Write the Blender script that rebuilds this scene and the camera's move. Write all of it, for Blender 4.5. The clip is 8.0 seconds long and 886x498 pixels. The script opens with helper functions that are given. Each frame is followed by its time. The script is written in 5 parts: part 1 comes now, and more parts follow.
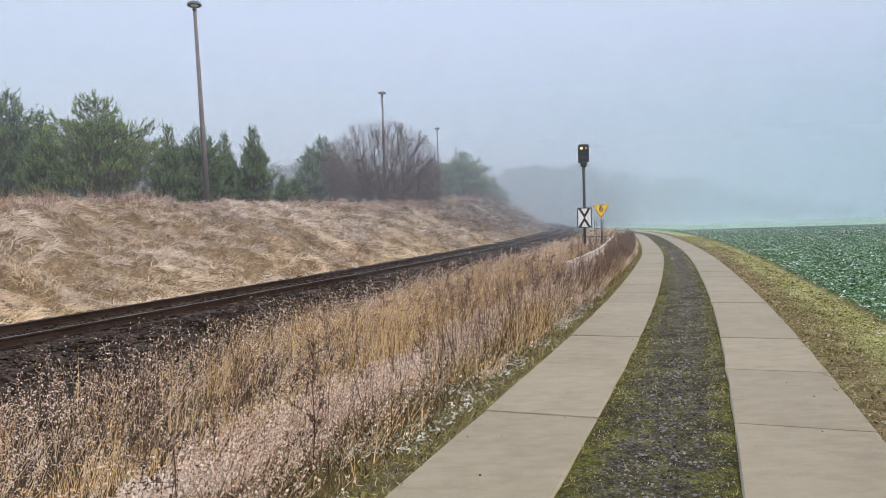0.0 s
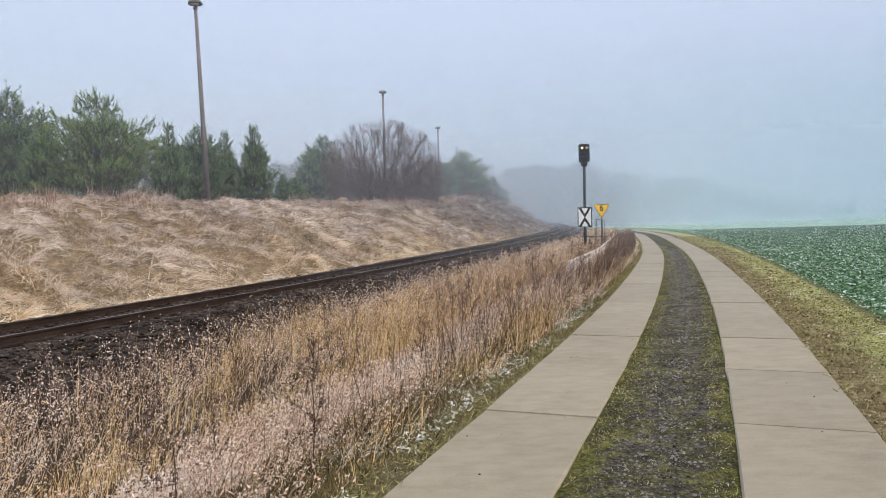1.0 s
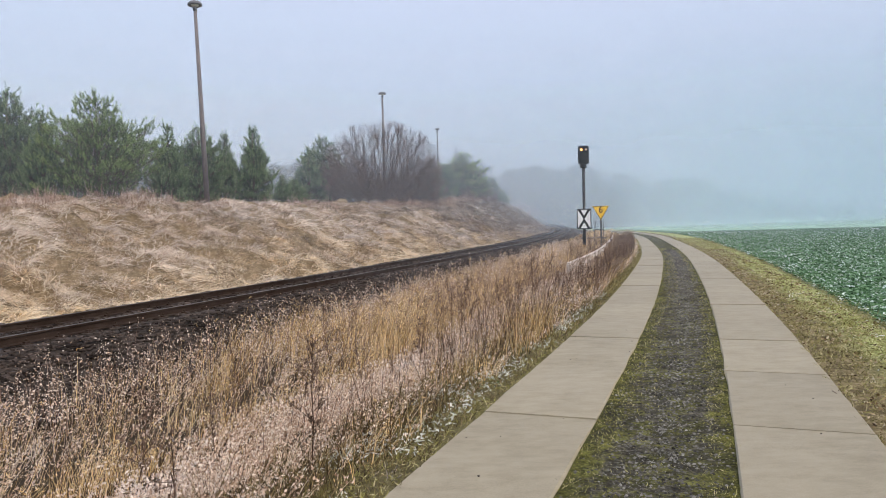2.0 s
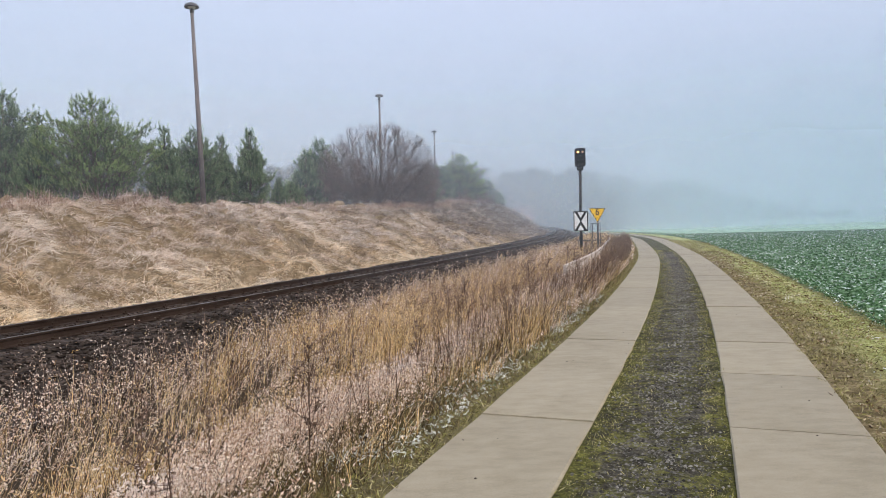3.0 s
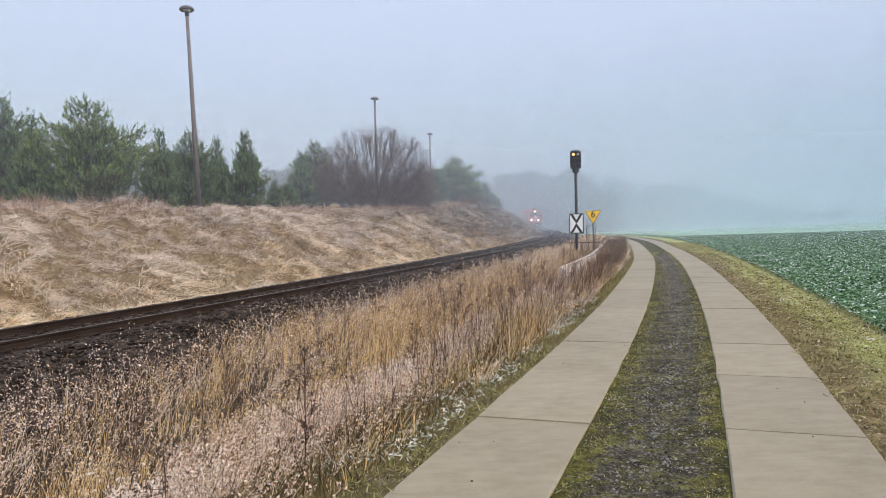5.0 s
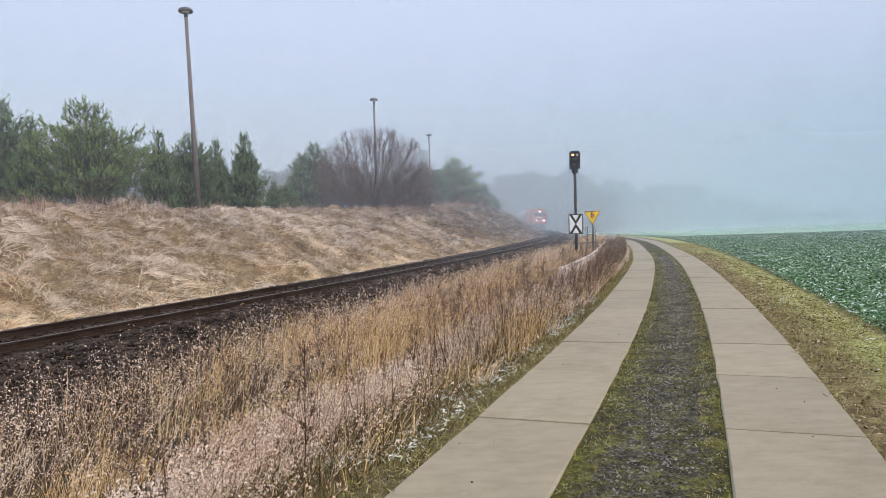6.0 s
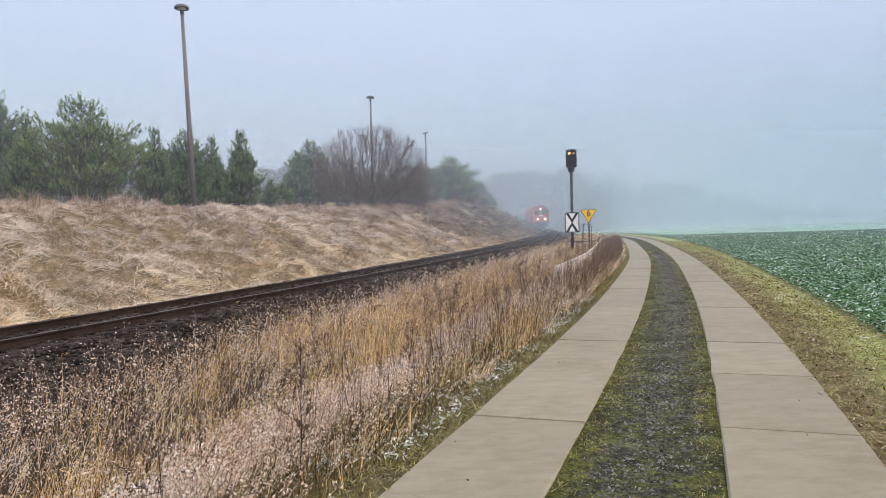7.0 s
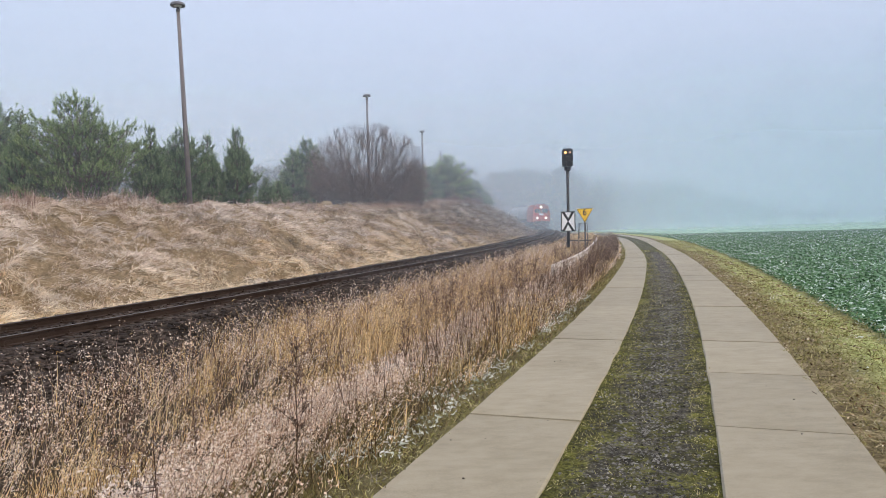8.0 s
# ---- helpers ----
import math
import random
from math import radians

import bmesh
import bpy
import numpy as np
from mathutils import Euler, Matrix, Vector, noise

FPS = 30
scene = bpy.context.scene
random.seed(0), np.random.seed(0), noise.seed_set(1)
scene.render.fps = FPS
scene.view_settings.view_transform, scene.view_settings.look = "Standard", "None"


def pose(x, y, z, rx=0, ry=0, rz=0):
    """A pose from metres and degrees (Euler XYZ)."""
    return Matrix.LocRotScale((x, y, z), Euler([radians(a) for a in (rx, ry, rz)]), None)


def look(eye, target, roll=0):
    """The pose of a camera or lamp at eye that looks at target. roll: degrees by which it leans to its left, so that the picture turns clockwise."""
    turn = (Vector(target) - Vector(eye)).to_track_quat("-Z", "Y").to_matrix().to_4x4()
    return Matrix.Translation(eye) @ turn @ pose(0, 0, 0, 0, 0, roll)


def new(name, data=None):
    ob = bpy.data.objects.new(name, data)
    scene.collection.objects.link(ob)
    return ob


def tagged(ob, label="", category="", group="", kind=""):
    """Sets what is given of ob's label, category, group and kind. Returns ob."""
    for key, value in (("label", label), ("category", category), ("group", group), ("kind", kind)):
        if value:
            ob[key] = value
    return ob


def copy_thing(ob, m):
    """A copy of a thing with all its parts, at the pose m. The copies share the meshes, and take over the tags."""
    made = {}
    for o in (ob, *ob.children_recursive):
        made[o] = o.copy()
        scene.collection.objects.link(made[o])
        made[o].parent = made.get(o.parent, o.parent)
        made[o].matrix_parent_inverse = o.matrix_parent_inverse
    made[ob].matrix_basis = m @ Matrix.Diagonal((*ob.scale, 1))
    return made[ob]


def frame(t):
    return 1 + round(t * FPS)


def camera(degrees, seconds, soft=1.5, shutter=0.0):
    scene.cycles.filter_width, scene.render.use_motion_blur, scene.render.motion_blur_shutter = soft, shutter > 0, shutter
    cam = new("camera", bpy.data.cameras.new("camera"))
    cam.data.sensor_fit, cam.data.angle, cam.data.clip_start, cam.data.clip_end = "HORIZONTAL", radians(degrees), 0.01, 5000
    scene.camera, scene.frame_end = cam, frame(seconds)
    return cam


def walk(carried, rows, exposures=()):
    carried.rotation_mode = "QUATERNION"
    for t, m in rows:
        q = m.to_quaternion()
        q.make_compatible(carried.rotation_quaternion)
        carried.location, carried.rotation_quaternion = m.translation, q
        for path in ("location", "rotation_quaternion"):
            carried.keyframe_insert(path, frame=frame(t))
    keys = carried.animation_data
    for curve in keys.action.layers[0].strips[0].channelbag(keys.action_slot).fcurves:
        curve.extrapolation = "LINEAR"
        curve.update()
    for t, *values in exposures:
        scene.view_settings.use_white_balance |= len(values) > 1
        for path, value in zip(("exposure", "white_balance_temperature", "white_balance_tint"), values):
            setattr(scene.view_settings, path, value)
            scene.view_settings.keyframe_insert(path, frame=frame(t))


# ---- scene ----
EYE = (0.0, 0.0, 1.6)
cam = camera(65, 8.0, soft=0.6)


def aim(yaw, pitch, roll):
    """The camera's pose: turned right by yaw, down by pitch, leaning by roll."""
    y, p = radians(yaw), radians(pitch)
    way = Vector((math.sin(y) * math.cos(p), math.cos(y) * math.cos(p), -math.sin(p)))
    return look(EYE, Vector(EYE) + way * 10, roll)


walk(cam, [
    (0.0, aim(0.000, 1.710, -1.777)), (0.5, aim(-0.012, 1.769, -1.692)), (1.0, aim(-0.027, 1.772, -1.621)),
    (1.5, aim(-0.046, 1.737, -1.571)), (2.2, aim(0.090, 1.610, -1.550)), (3.0, aim(0.304, 1.476, -1.528)),
    (3.5, aim(0.472, 1.437, -1.508)), (4.0, aim(0.579, 1.396, -1.551)), (4.5, aim(0.629, 1.340, -1.573)),
    (5.2, aim(0.655, 1.250, -1.690)), (6.0, aim(0.696, 1.207, -1.794)), (6.5, aim(0.819, 1.270, -1.754)),
    (7.0, aim(0.992, 1.372, -1.660)), (7.5, aim(1.167, 1.460, -1.619)), (8.0, aim(1.307, 1.491, -1.510)),
])

# ---- daylight: fog under a bright overcast sky ----
SUN_ELEVATION, SUN_TURN = radians(42), radians(140)
world = bpy.data.worlds.new("overcast")
scene.world = world
world.use_nodes = True
wt = world.node_tree
wt.nodes.clear()
w_sky = wt.nodes.new("ShaderNodeTexSky")
w_sky.sky_type, w_sky.sun_disc = "NISHITA", False
w_sky.sun_elevation, w_sky.sun_rotation, w_sky.dust_density = SUN_ELEVATION, SUN_TURN, 6.0
w_bg = wt.nodes.new("ShaderNodeBackground")
w_bg.inputs["Strength"].default_value = 0.05
wt.links.new(w_sky.outputs[0], w_bg.inputs[0])
w_co = wt.nodes.new("ShaderNodeTexCoord")
w_sep = wt.nodes.new("ShaderNodeSeparateXYZ")
wt.links.new(w_co.outputs["Generated"], w_sep.inputs[0])
w_ramp = wt.nodes.new("ShaderNodeValToRGB")
w_ramp.color_ramp.elements[0].color = (0.40, 0.49, 0.63, 1)
w_ramp.color_ramp.elements[1].color = (0.60, 0.655, 0.845, 1)
w_ramp.color_ramp.elements[1].position = 0.35
w_turn = wt.nodes.new("ShaderNodeMath")
w_turn.operation = "MULTIPLY_ADD"
w_turn.inputs[1].default_value = 0.10
wt.links.new(w_sep.outputs[0], w_turn.inputs[0])
wt.links.new(w_sep.outputs[2], w_turn.inputs[2])
wt.links.new(w_turn.outputs[0], w_ramp.inputs[0])
w_fog = wt.nodes.new("ShaderNodeBackground")
w_fog.inputs["Strength"].default_value = 1.0
wt.links.new(w_ramp.outputs[0], w_fog.inputs[0])
w_add = wt.nodes.new("ShaderNodeAddShader")
wt.links.new(w_bg.outputs[0], w_add.inputs[0])
wt.links.new(w_fog.outputs[0], w_add.inputs[1])
w_out = wt.nodes.new("ShaderNodeOutputWorld")
wt.links.new(w_add.outputs[0], w_out.inputs[0])

sun = new("sun", bpy.data.lights.new("sun", "SUN"))
sun.data.energy, sun.data.angle, sun.data.color = 1.9, radians(12), (1.0, 0.87, 0.67)
sun.matrix_world = look((0, 0, 30), (-math.sin(SUN_TURN) * math.cos(SUN_ELEVATION), -math.cos(SUN_TURN) * math.cos(SUN_ELEVATION), 30 - math.sin(SUN_ELEVATION)))
scene.cycles.transparent_max_bounces = 32

RNG = np.random.default_rng(7)


# ---- materials ----
def shader(name):
    m = bpy.data.materials.new(name)
    m.use_nodes = True
    nt = m.node_tree
    nt.nodes["Principled BSDF"].inputs["Specular IOR Level"].default_value = 0.12
    return m, nt, nt.nodes["Principled BSDF"]


def link(nt, a, b):
    nt.links.new(a, b)


def noise_node(nt, scale, detail=4.0, rough=0.6, stretch=None, where="Position"):
    n = nt.nodes.new("ShaderNodeTexNoise")
    n.inputs["Scale"].default_value, n.inputs["Detail"].default_value, n.inputs["Roughness"].default_value = scale, detail, rough
    if where == "Position":
        src = nt.nodes.new("ShaderNodeNewGeometry").outputs["Position"]
    else:
        src = nt.nodes.new("ShaderNodeTexCoord").outputs[where]
    if stretch:
        mp = nt.nodes.new("ShaderNodeMapping")
        mp.inputs["Scale"].default_value = stretch
        link(nt, src, mp.inputs[0])
        src = mp.outputs[0]
    link(nt, src, n.inputs["Vector"])
    return n.outputs["Fac"]


def ramp(nt, fac, stops):
    r = nt.nodes.new("ShaderNodeValToRGB")
    e = r.color_ramp.elements
    while len(e) < len(stops):
        e.new(0.5)
    for el, (pos, col) in zip(e, stops):
        el.position = pos
        el.color = (*col, 1) if not isinstance(col, float) else (col, col, col, 1)
    link(nt, fac, r.inputs[0])
    return r.outputs[0]


def mix(nt, fac, a, b, mode="MIX"):
    n = nt.nodes.new("ShaderNodeMix")
    n.data_type, n.blend_type = "RGBA", mode
    for sock, v in ((n.inputs[0], fac), (n.inputs[6], a), (n.inputs[7], b)):
        if isinstance(v, (int, float)):
            sock.default_value = v
        elif isinstance(v, tuple):
            sock.default_value = (*v, 1)
        else:
            link(nt, v, sock)
    return n.outputs[2]


def attribute(nt, name):
    a = nt.nodes.new("ShaderNodeAttribute")
    a.attribute_name = name
    return a.outputs["Fac"]


def remap(nt, value, lo, hi, smooth=True):
    n = nt.nodes.new("ShaderNodeMapRange")
    n.interpolation_type = "SMOOTHSTEP" if smooth else "LINEAR"
    n.inputs[1].default_value, n.inputs[2].default_value = lo, hi
    link(nt, value, n.inputs[0])
    return n.outputs[0]


def calc(nt, op, a, b):
    n = nt.nodes.new("ShaderNodeMath")
    n.operation = op
    for sock, v in zip(n.inputs, (a, b)):
        if isinstance(v, (int, float)):
            sock.default_value = v
        else:
            link(nt, v, sock)
    return n.outputs[0]


def bump(nt, bsdf, height, strength, dist):
    n = nt.nodes.new("ShaderNodeBump")
    n.inputs["Strength"].default_value, n.inputs["Distance"].default_value = strength, dist
    link(nt, height, n.inputs["Height"])
    link(nt, n.outputs[0], bsdf.inputs["Normal"])


def surface(name, dark, light, scale=2.0, fine=40.0, rough=0.8, metal=0.0, relief=0.3, depth=0.01, where="Object", island=0.0, stretch=None):
    """Two scales of variation between two colours, with fine relief."""
    m, nt, b = shader(name)
    big, small = noise_node(nt, scale, where=where, stretch=stretch), noise_node(nt, fine, where=where, stretch=stretch)
    col = ramp(nt, calc(nt, "ADD", calc(nt, "MULTIPLY", big, 0.6), calc(nt, "MULTIPLY", small, 0.4)), [(0.35, dark), (0.65, light)])
    if island:
        rnd = nt.nodes.new("ShaderNodeNewGeometry").outputs["Random Per Island"]
        col = mix(nt, 1.0, col, ramp(nt, rnd, [(0.0, 1.0 - island), (1.0, 1.0)]), "MULTIPLY")
    link(nt, col, b.inputs["Base Color"])
    b.inputs["Roughness"].default_value, b.inputs["Metallic"].default_value = rough, metal
    if relief:
        bump(nt, b, small, relief, depth)
    return m


def thin_leaf(nt, bsdf, col, share):
    """Lets part of the light through a dry blade or leaf."""
    through_light, blend = nt.nodes.new("ShaderNodeBsdfTranslucent"), nt.nodes.new("ShaderNodeMixShader")
    link(nt, col, through_light.inputs["Color"])
    blend.inputs[0].default_value = share
    link(nt, bsdf.outputs[0], blend.inputs[1])
    link(nt, through_light.outputs[0], blend.inputs[2])
    link(nt, blend.outputs[0], nt.nodes["Material Output"].inputs["Surface"])


def blade_material(name, stops, frost=0.0, frost_scale=0.8, frost_colour=(0.78, 0.74, 0.76), translucent=0.0, rough=0.7):
    """Dry or green blades: each its own tone, with hoarfrost in drifts."""
    m, nt, b = shader(name)
    rnd = nt.nodes.new("ShaderNodeNewGeometry").outputs["Random Per Island"]
    patch = noise_node(nt, 0.5, 3)
    tone = calc(nt, "ADD", calc(nt, "MULTIPLY", rnd, 0.65), calc(nt, "MULTIPLY", patch, 0.35))
    col = ramp(nt, tone, stops)
    if frost:
        f = calc(nt, "ADD", calc(nt, "MULTIPLY", noise_node(nt, frost_scale, 5), 0.75), calc(nt, "MULTIPLY", noise_node(nt, 30, 2), 0.25))
        col = mix(nt, calc(nt, "MULTIPLY", remap(nt, f, 0.62 - frost * 0.3, 0.75 - frost * 0.2), 0.85), col, frost_colour)
    link(nt, col, b.inputs["Base Color"])
    b.inputs["Roughness"].default_value = rough
    if translucent:
        thin_leaf(nt, b, col, translucent)
    return m


M_RAIL = surface("rusty_rail_steel", (0.034, 0.022, 0.017), (0.068, 0.047, 0.037), 1.5, 60, 0.6, 0.4)
M_RAILTOP = surface("worn_rail_head", (0.085, 0.075, 0.068), (0.16, 0.145, 0.135), 1.5, 60, 0.5, 0.6)
M_SLEEPER = surface("dark_sleeper", (0.035, 0.028, 0.024), (0.075, 0.062, 0.055), 3, 50, 0.9)
M_STONE = surface("brown_ballast", (0.026, 0.020, 0.017), (0.165, 0.130, 0.113), 1.2, 30, 0.9, island=0.8, where="Object")
M_LAMPPOST = surface("weathered_lamp_concrete", (0.13, 0.118, 0.125), (0.20, 0.18, 0.185), 1, 40, 0.85)
M_LAMPHEAD = surface("grey_lamp_hood", (0.10, 0.10, 0.12), (0.16, 0.16, 0.18), 2, 40, 0.5)
M_GALV = surface("galvanised_steel", (0.075, 0.075, 0.08), (0.14, 0.14, 0.145), 3, 60, 0.6, 0.4)
M_MAST = surface("dark_painted_mast", (0.030, 0.030, 0.033), (0.065, 0.064, 0.068), 3, 60, 0.6)
M_BLACK = surface("black_signal_paint", (0.012, 0.012, 0.014), (0.028, 0.028, 0.032), 3, 60, 0.5)
M_WHITE = surface("white_sign_enamel", (0.68, 0.69, 0.72), (0.80, 0.80, 0.82), 3, 30, 0.4)
M_YELLOW = surface("yellow_sign_enamel", (0.78, 0.47, 0.03), (0.88, 0.55, 0.05), 3, 30, 0.4)
M_BARK = surface("pine_bark", (0.06, 0.045, 0.035), (0.14, 0.10, 0.075), 4, 30, 0.9, relief=0.6)
M_TWIG = surface("bare_twig_bark", (0.080, 0.046, 0.038), (0.235, 0.150, 0.128), 2, 20, 0.9, relief=0.0, island=0.4)
M_RED = surface("red_locomotive_paint", (0.42, 0.035, 0.020), (0.55, 0.055, 0.030), 0.6, 12, 0.45)
M_DARKSTEEL = surface("sooty_bogie_steel", (0.025, 0.023, 0.022), (0.055, 0.050, 0.046), 1, 20, 0.8)
M_TANK = surface("pale_grey_tank_paint", (0.36, 0.37, 0.38), (0.50, 0.51, 0.52), 0.5, 8, 0.45)


def glow(name, colour, strength):
    m, nt, b = shader(name)
    b.inputs["Base Color"].default_value = (*colour, 1)
    b.inputs["Emission Color"].default_value = (*colour, 1)
    b.inputs["Emission Strength"].default_value = strength
    return m


M_HEADLAMP = glow("lit_headlamp", (1.0, 0.80, 0.55), 26.0)
M_AMBER = glow("lit_amber_lens", (1.0, 0.38, 0.10), 6.0)
M_AMBERDIM = glow("dim_amber_lens", (0.9, 0.62, 0.45), 0.22)
M_GLASS = surface("dark_cab_glass", (0.02, 0.022, 0.025), (0.03, 0.032, 0.036), 1, 10, 0.1, relief=0.0)

# ---- plan: the railway's and the lane's centre lines ----
def centre_line(x0, y0, heading, knots, bends, s0, s1, step=0.5):
    """A curve by its bend at each length; past the knots it runs on as at the last one, then straight."""
    def run(sign, end):
        n = int(abs(end) / step) + 1
        x, y, th, out = x0, y0, heading, []
        for i in range(n):
            s = sign * i * step
            out.append((s, x, y, th))
            k = float(np.interp(s, knots, bends)) if 0 <= s <= knots[-1] + 110 else 0.0
            x += sign * math.sin(th) * step
            y += sign * math.cos(th) * step
            th -= sign * k * step
        return out
    return np.array(run(-1, s0)[:0:-1] + run(1, s1))


RAIL = centre_line(-8.70, 9.0, 0.3619, (0, 30, 60, 85, 110, 150), (0.00140, 0.00118, 0.00272, 0.00336, 0.00376, 0.00389), 300, 420)
LANE = centre_line(1.222, 3.5, 0.3695, (0, 10, 20, 30, 45, 65, 110), (0.0034, 0.0032, 0.0008, 0.0039, 0.0, 0.0035, 0.0052), 200, 320)


def rail_z(s):
    s = np.clip(s, -15, 200)
    return 0.034 + 0.00992 * s + 0.000033 * s * s


def lane_z(s):
    s = np.clip(s, -10, 140)
    return 0.0022 * np.maximum(s - 12, 0) + 0.0045 * np.maximum(s - 30, 0)


def on_line(line, s, off):
    """The plan place at length s and off metres to the right of a centre line, and the heading."""
    x, y, th = (np.interp(s, line[:, 0], line[:, i]) for i in (1, 2, 3))
    return x + off * np.cos(th), y - off * np.sin(th), th


def along(line, x, y):
    """Length along and offset to the right of a centre line for many places."""
    s, d = np.empty(len(x)), np.empty(len(x))
    for i in range(0, len(x), 20000):
        dx, dy = x[i:i + 20000, None] - line[None, ::2, 1], y[i:i + 20000, None] - line[None, ::2, 2]
        k = np.argmin(dx * dx + dy * dy, axis=1)
        r = np.arange(len(k))
        th = line[::2, 3][k]
        s[i:i + 20000] = line[::2, 0][k] + dx[r, k] * np.sin(th) + dy[r, k] * np.cos(th)
        d[i:i + 20000] = dx[r, k] * np.cos(th) - dy[r, k] * np.sin(th)
    return s, d


WAVES = [(RNG.normal(size=2), RNG.uniform(0, 6.28)) for _ in range(14)]


def lumps(x, y, scale):
    """Smooth uneven height, about -1 to 1."""
    z = 0
    for (k, p) in WAVES:
        z = z + np.sin((x * k[0] + y * k[1]) * 6.28 / scale + p + 1.3 * np.sin((x * k[1] - y * k[0]) * 3.1 / scale))
    return z / 5.0


def ground_z(x, y, rough=True):
    x, y = np.asarray(x, float), np.asarray(y, float)
    s, d = along(RAIL, x, y)
    u, e = along(LANE, x, y)
    bed = rail_z(s) - 0.20
    # the bank stands higher and steeper in the bend
    near_d = d * (1 + 0.22 * np.clip((s - 70) / 40, 0, 1))
    left = bed + np.interp(near_d, [-60, -14, -11.5, -9, -3.4, -2.7, -1.9], [3.9, 3.45, 3.25, 2.45, -0.12, -0.22, 0])
    left = left + np.interp(s, [0, 40, 56, 72, 96, 112], [-0.42, -0.34, 0.0, 0.50, 0.75, 0.65]) * np.clip((-near_d - 3.4) / 7.5, 0, 1)
    near = bed + np.interp(d, [1.6, 3.0], [0, -0.55])
    lz = lane_z(u) - 0.004
    gap = np.maximum(-e - 1.85, 0)
    w = np.clip((d - 3.0) / np.maximum(d - 3.0 + gap, 0.01), 0, 1)
    mid = (bed - 0.55) * (1 - w ** 1.6) + lz * w ** 1.6
    z = np.where(d < -1.9, left, np.where(d < 3.0, near, np.where(e < -1.85, mid, lz)))
    z = np.where(e > 2.2, lz - 0.06 * np.clip((e - 2.2) / 0.6, 0, 1) + np.clip((e - 30) / 200, 0, 1) * 2.0, z)
    if rough:
        bank = np.clip((-d - 2.9) / 0.8, 0, 1) * np.clip((d + 70) / 40, 0, 1)
        z = z + bank * (0.25 * lumps(x, y, 3.6) + 0.27 * lumps(y, x, 1.5))
        weeds = np.clip((d - 3.0) / 0.6, 0, 1) * np.clip((-e - 1.8) / 0.6, 0, 1)
        z = z + weeds * 0.06 * lumps(x, y, 1.3)
    return z


def from_arrays(name, verts, faces, mat, smooth=True, attributes=()):
    me = bpy.data.meshes.new(name)
    me.from_pydata(verts, [], faces)
    me.materials.append(mat)
    if smooth:
        me.polygons.foreach_set("use_smooth", [True] * len(me.polygons))
    for key, vals in attributes:
        me.attributes.new(key, "FLOAT", "POINT").data.foreach_set("value", np.asarray(vals, np.float32))
    me.update()
    return new(name, me)


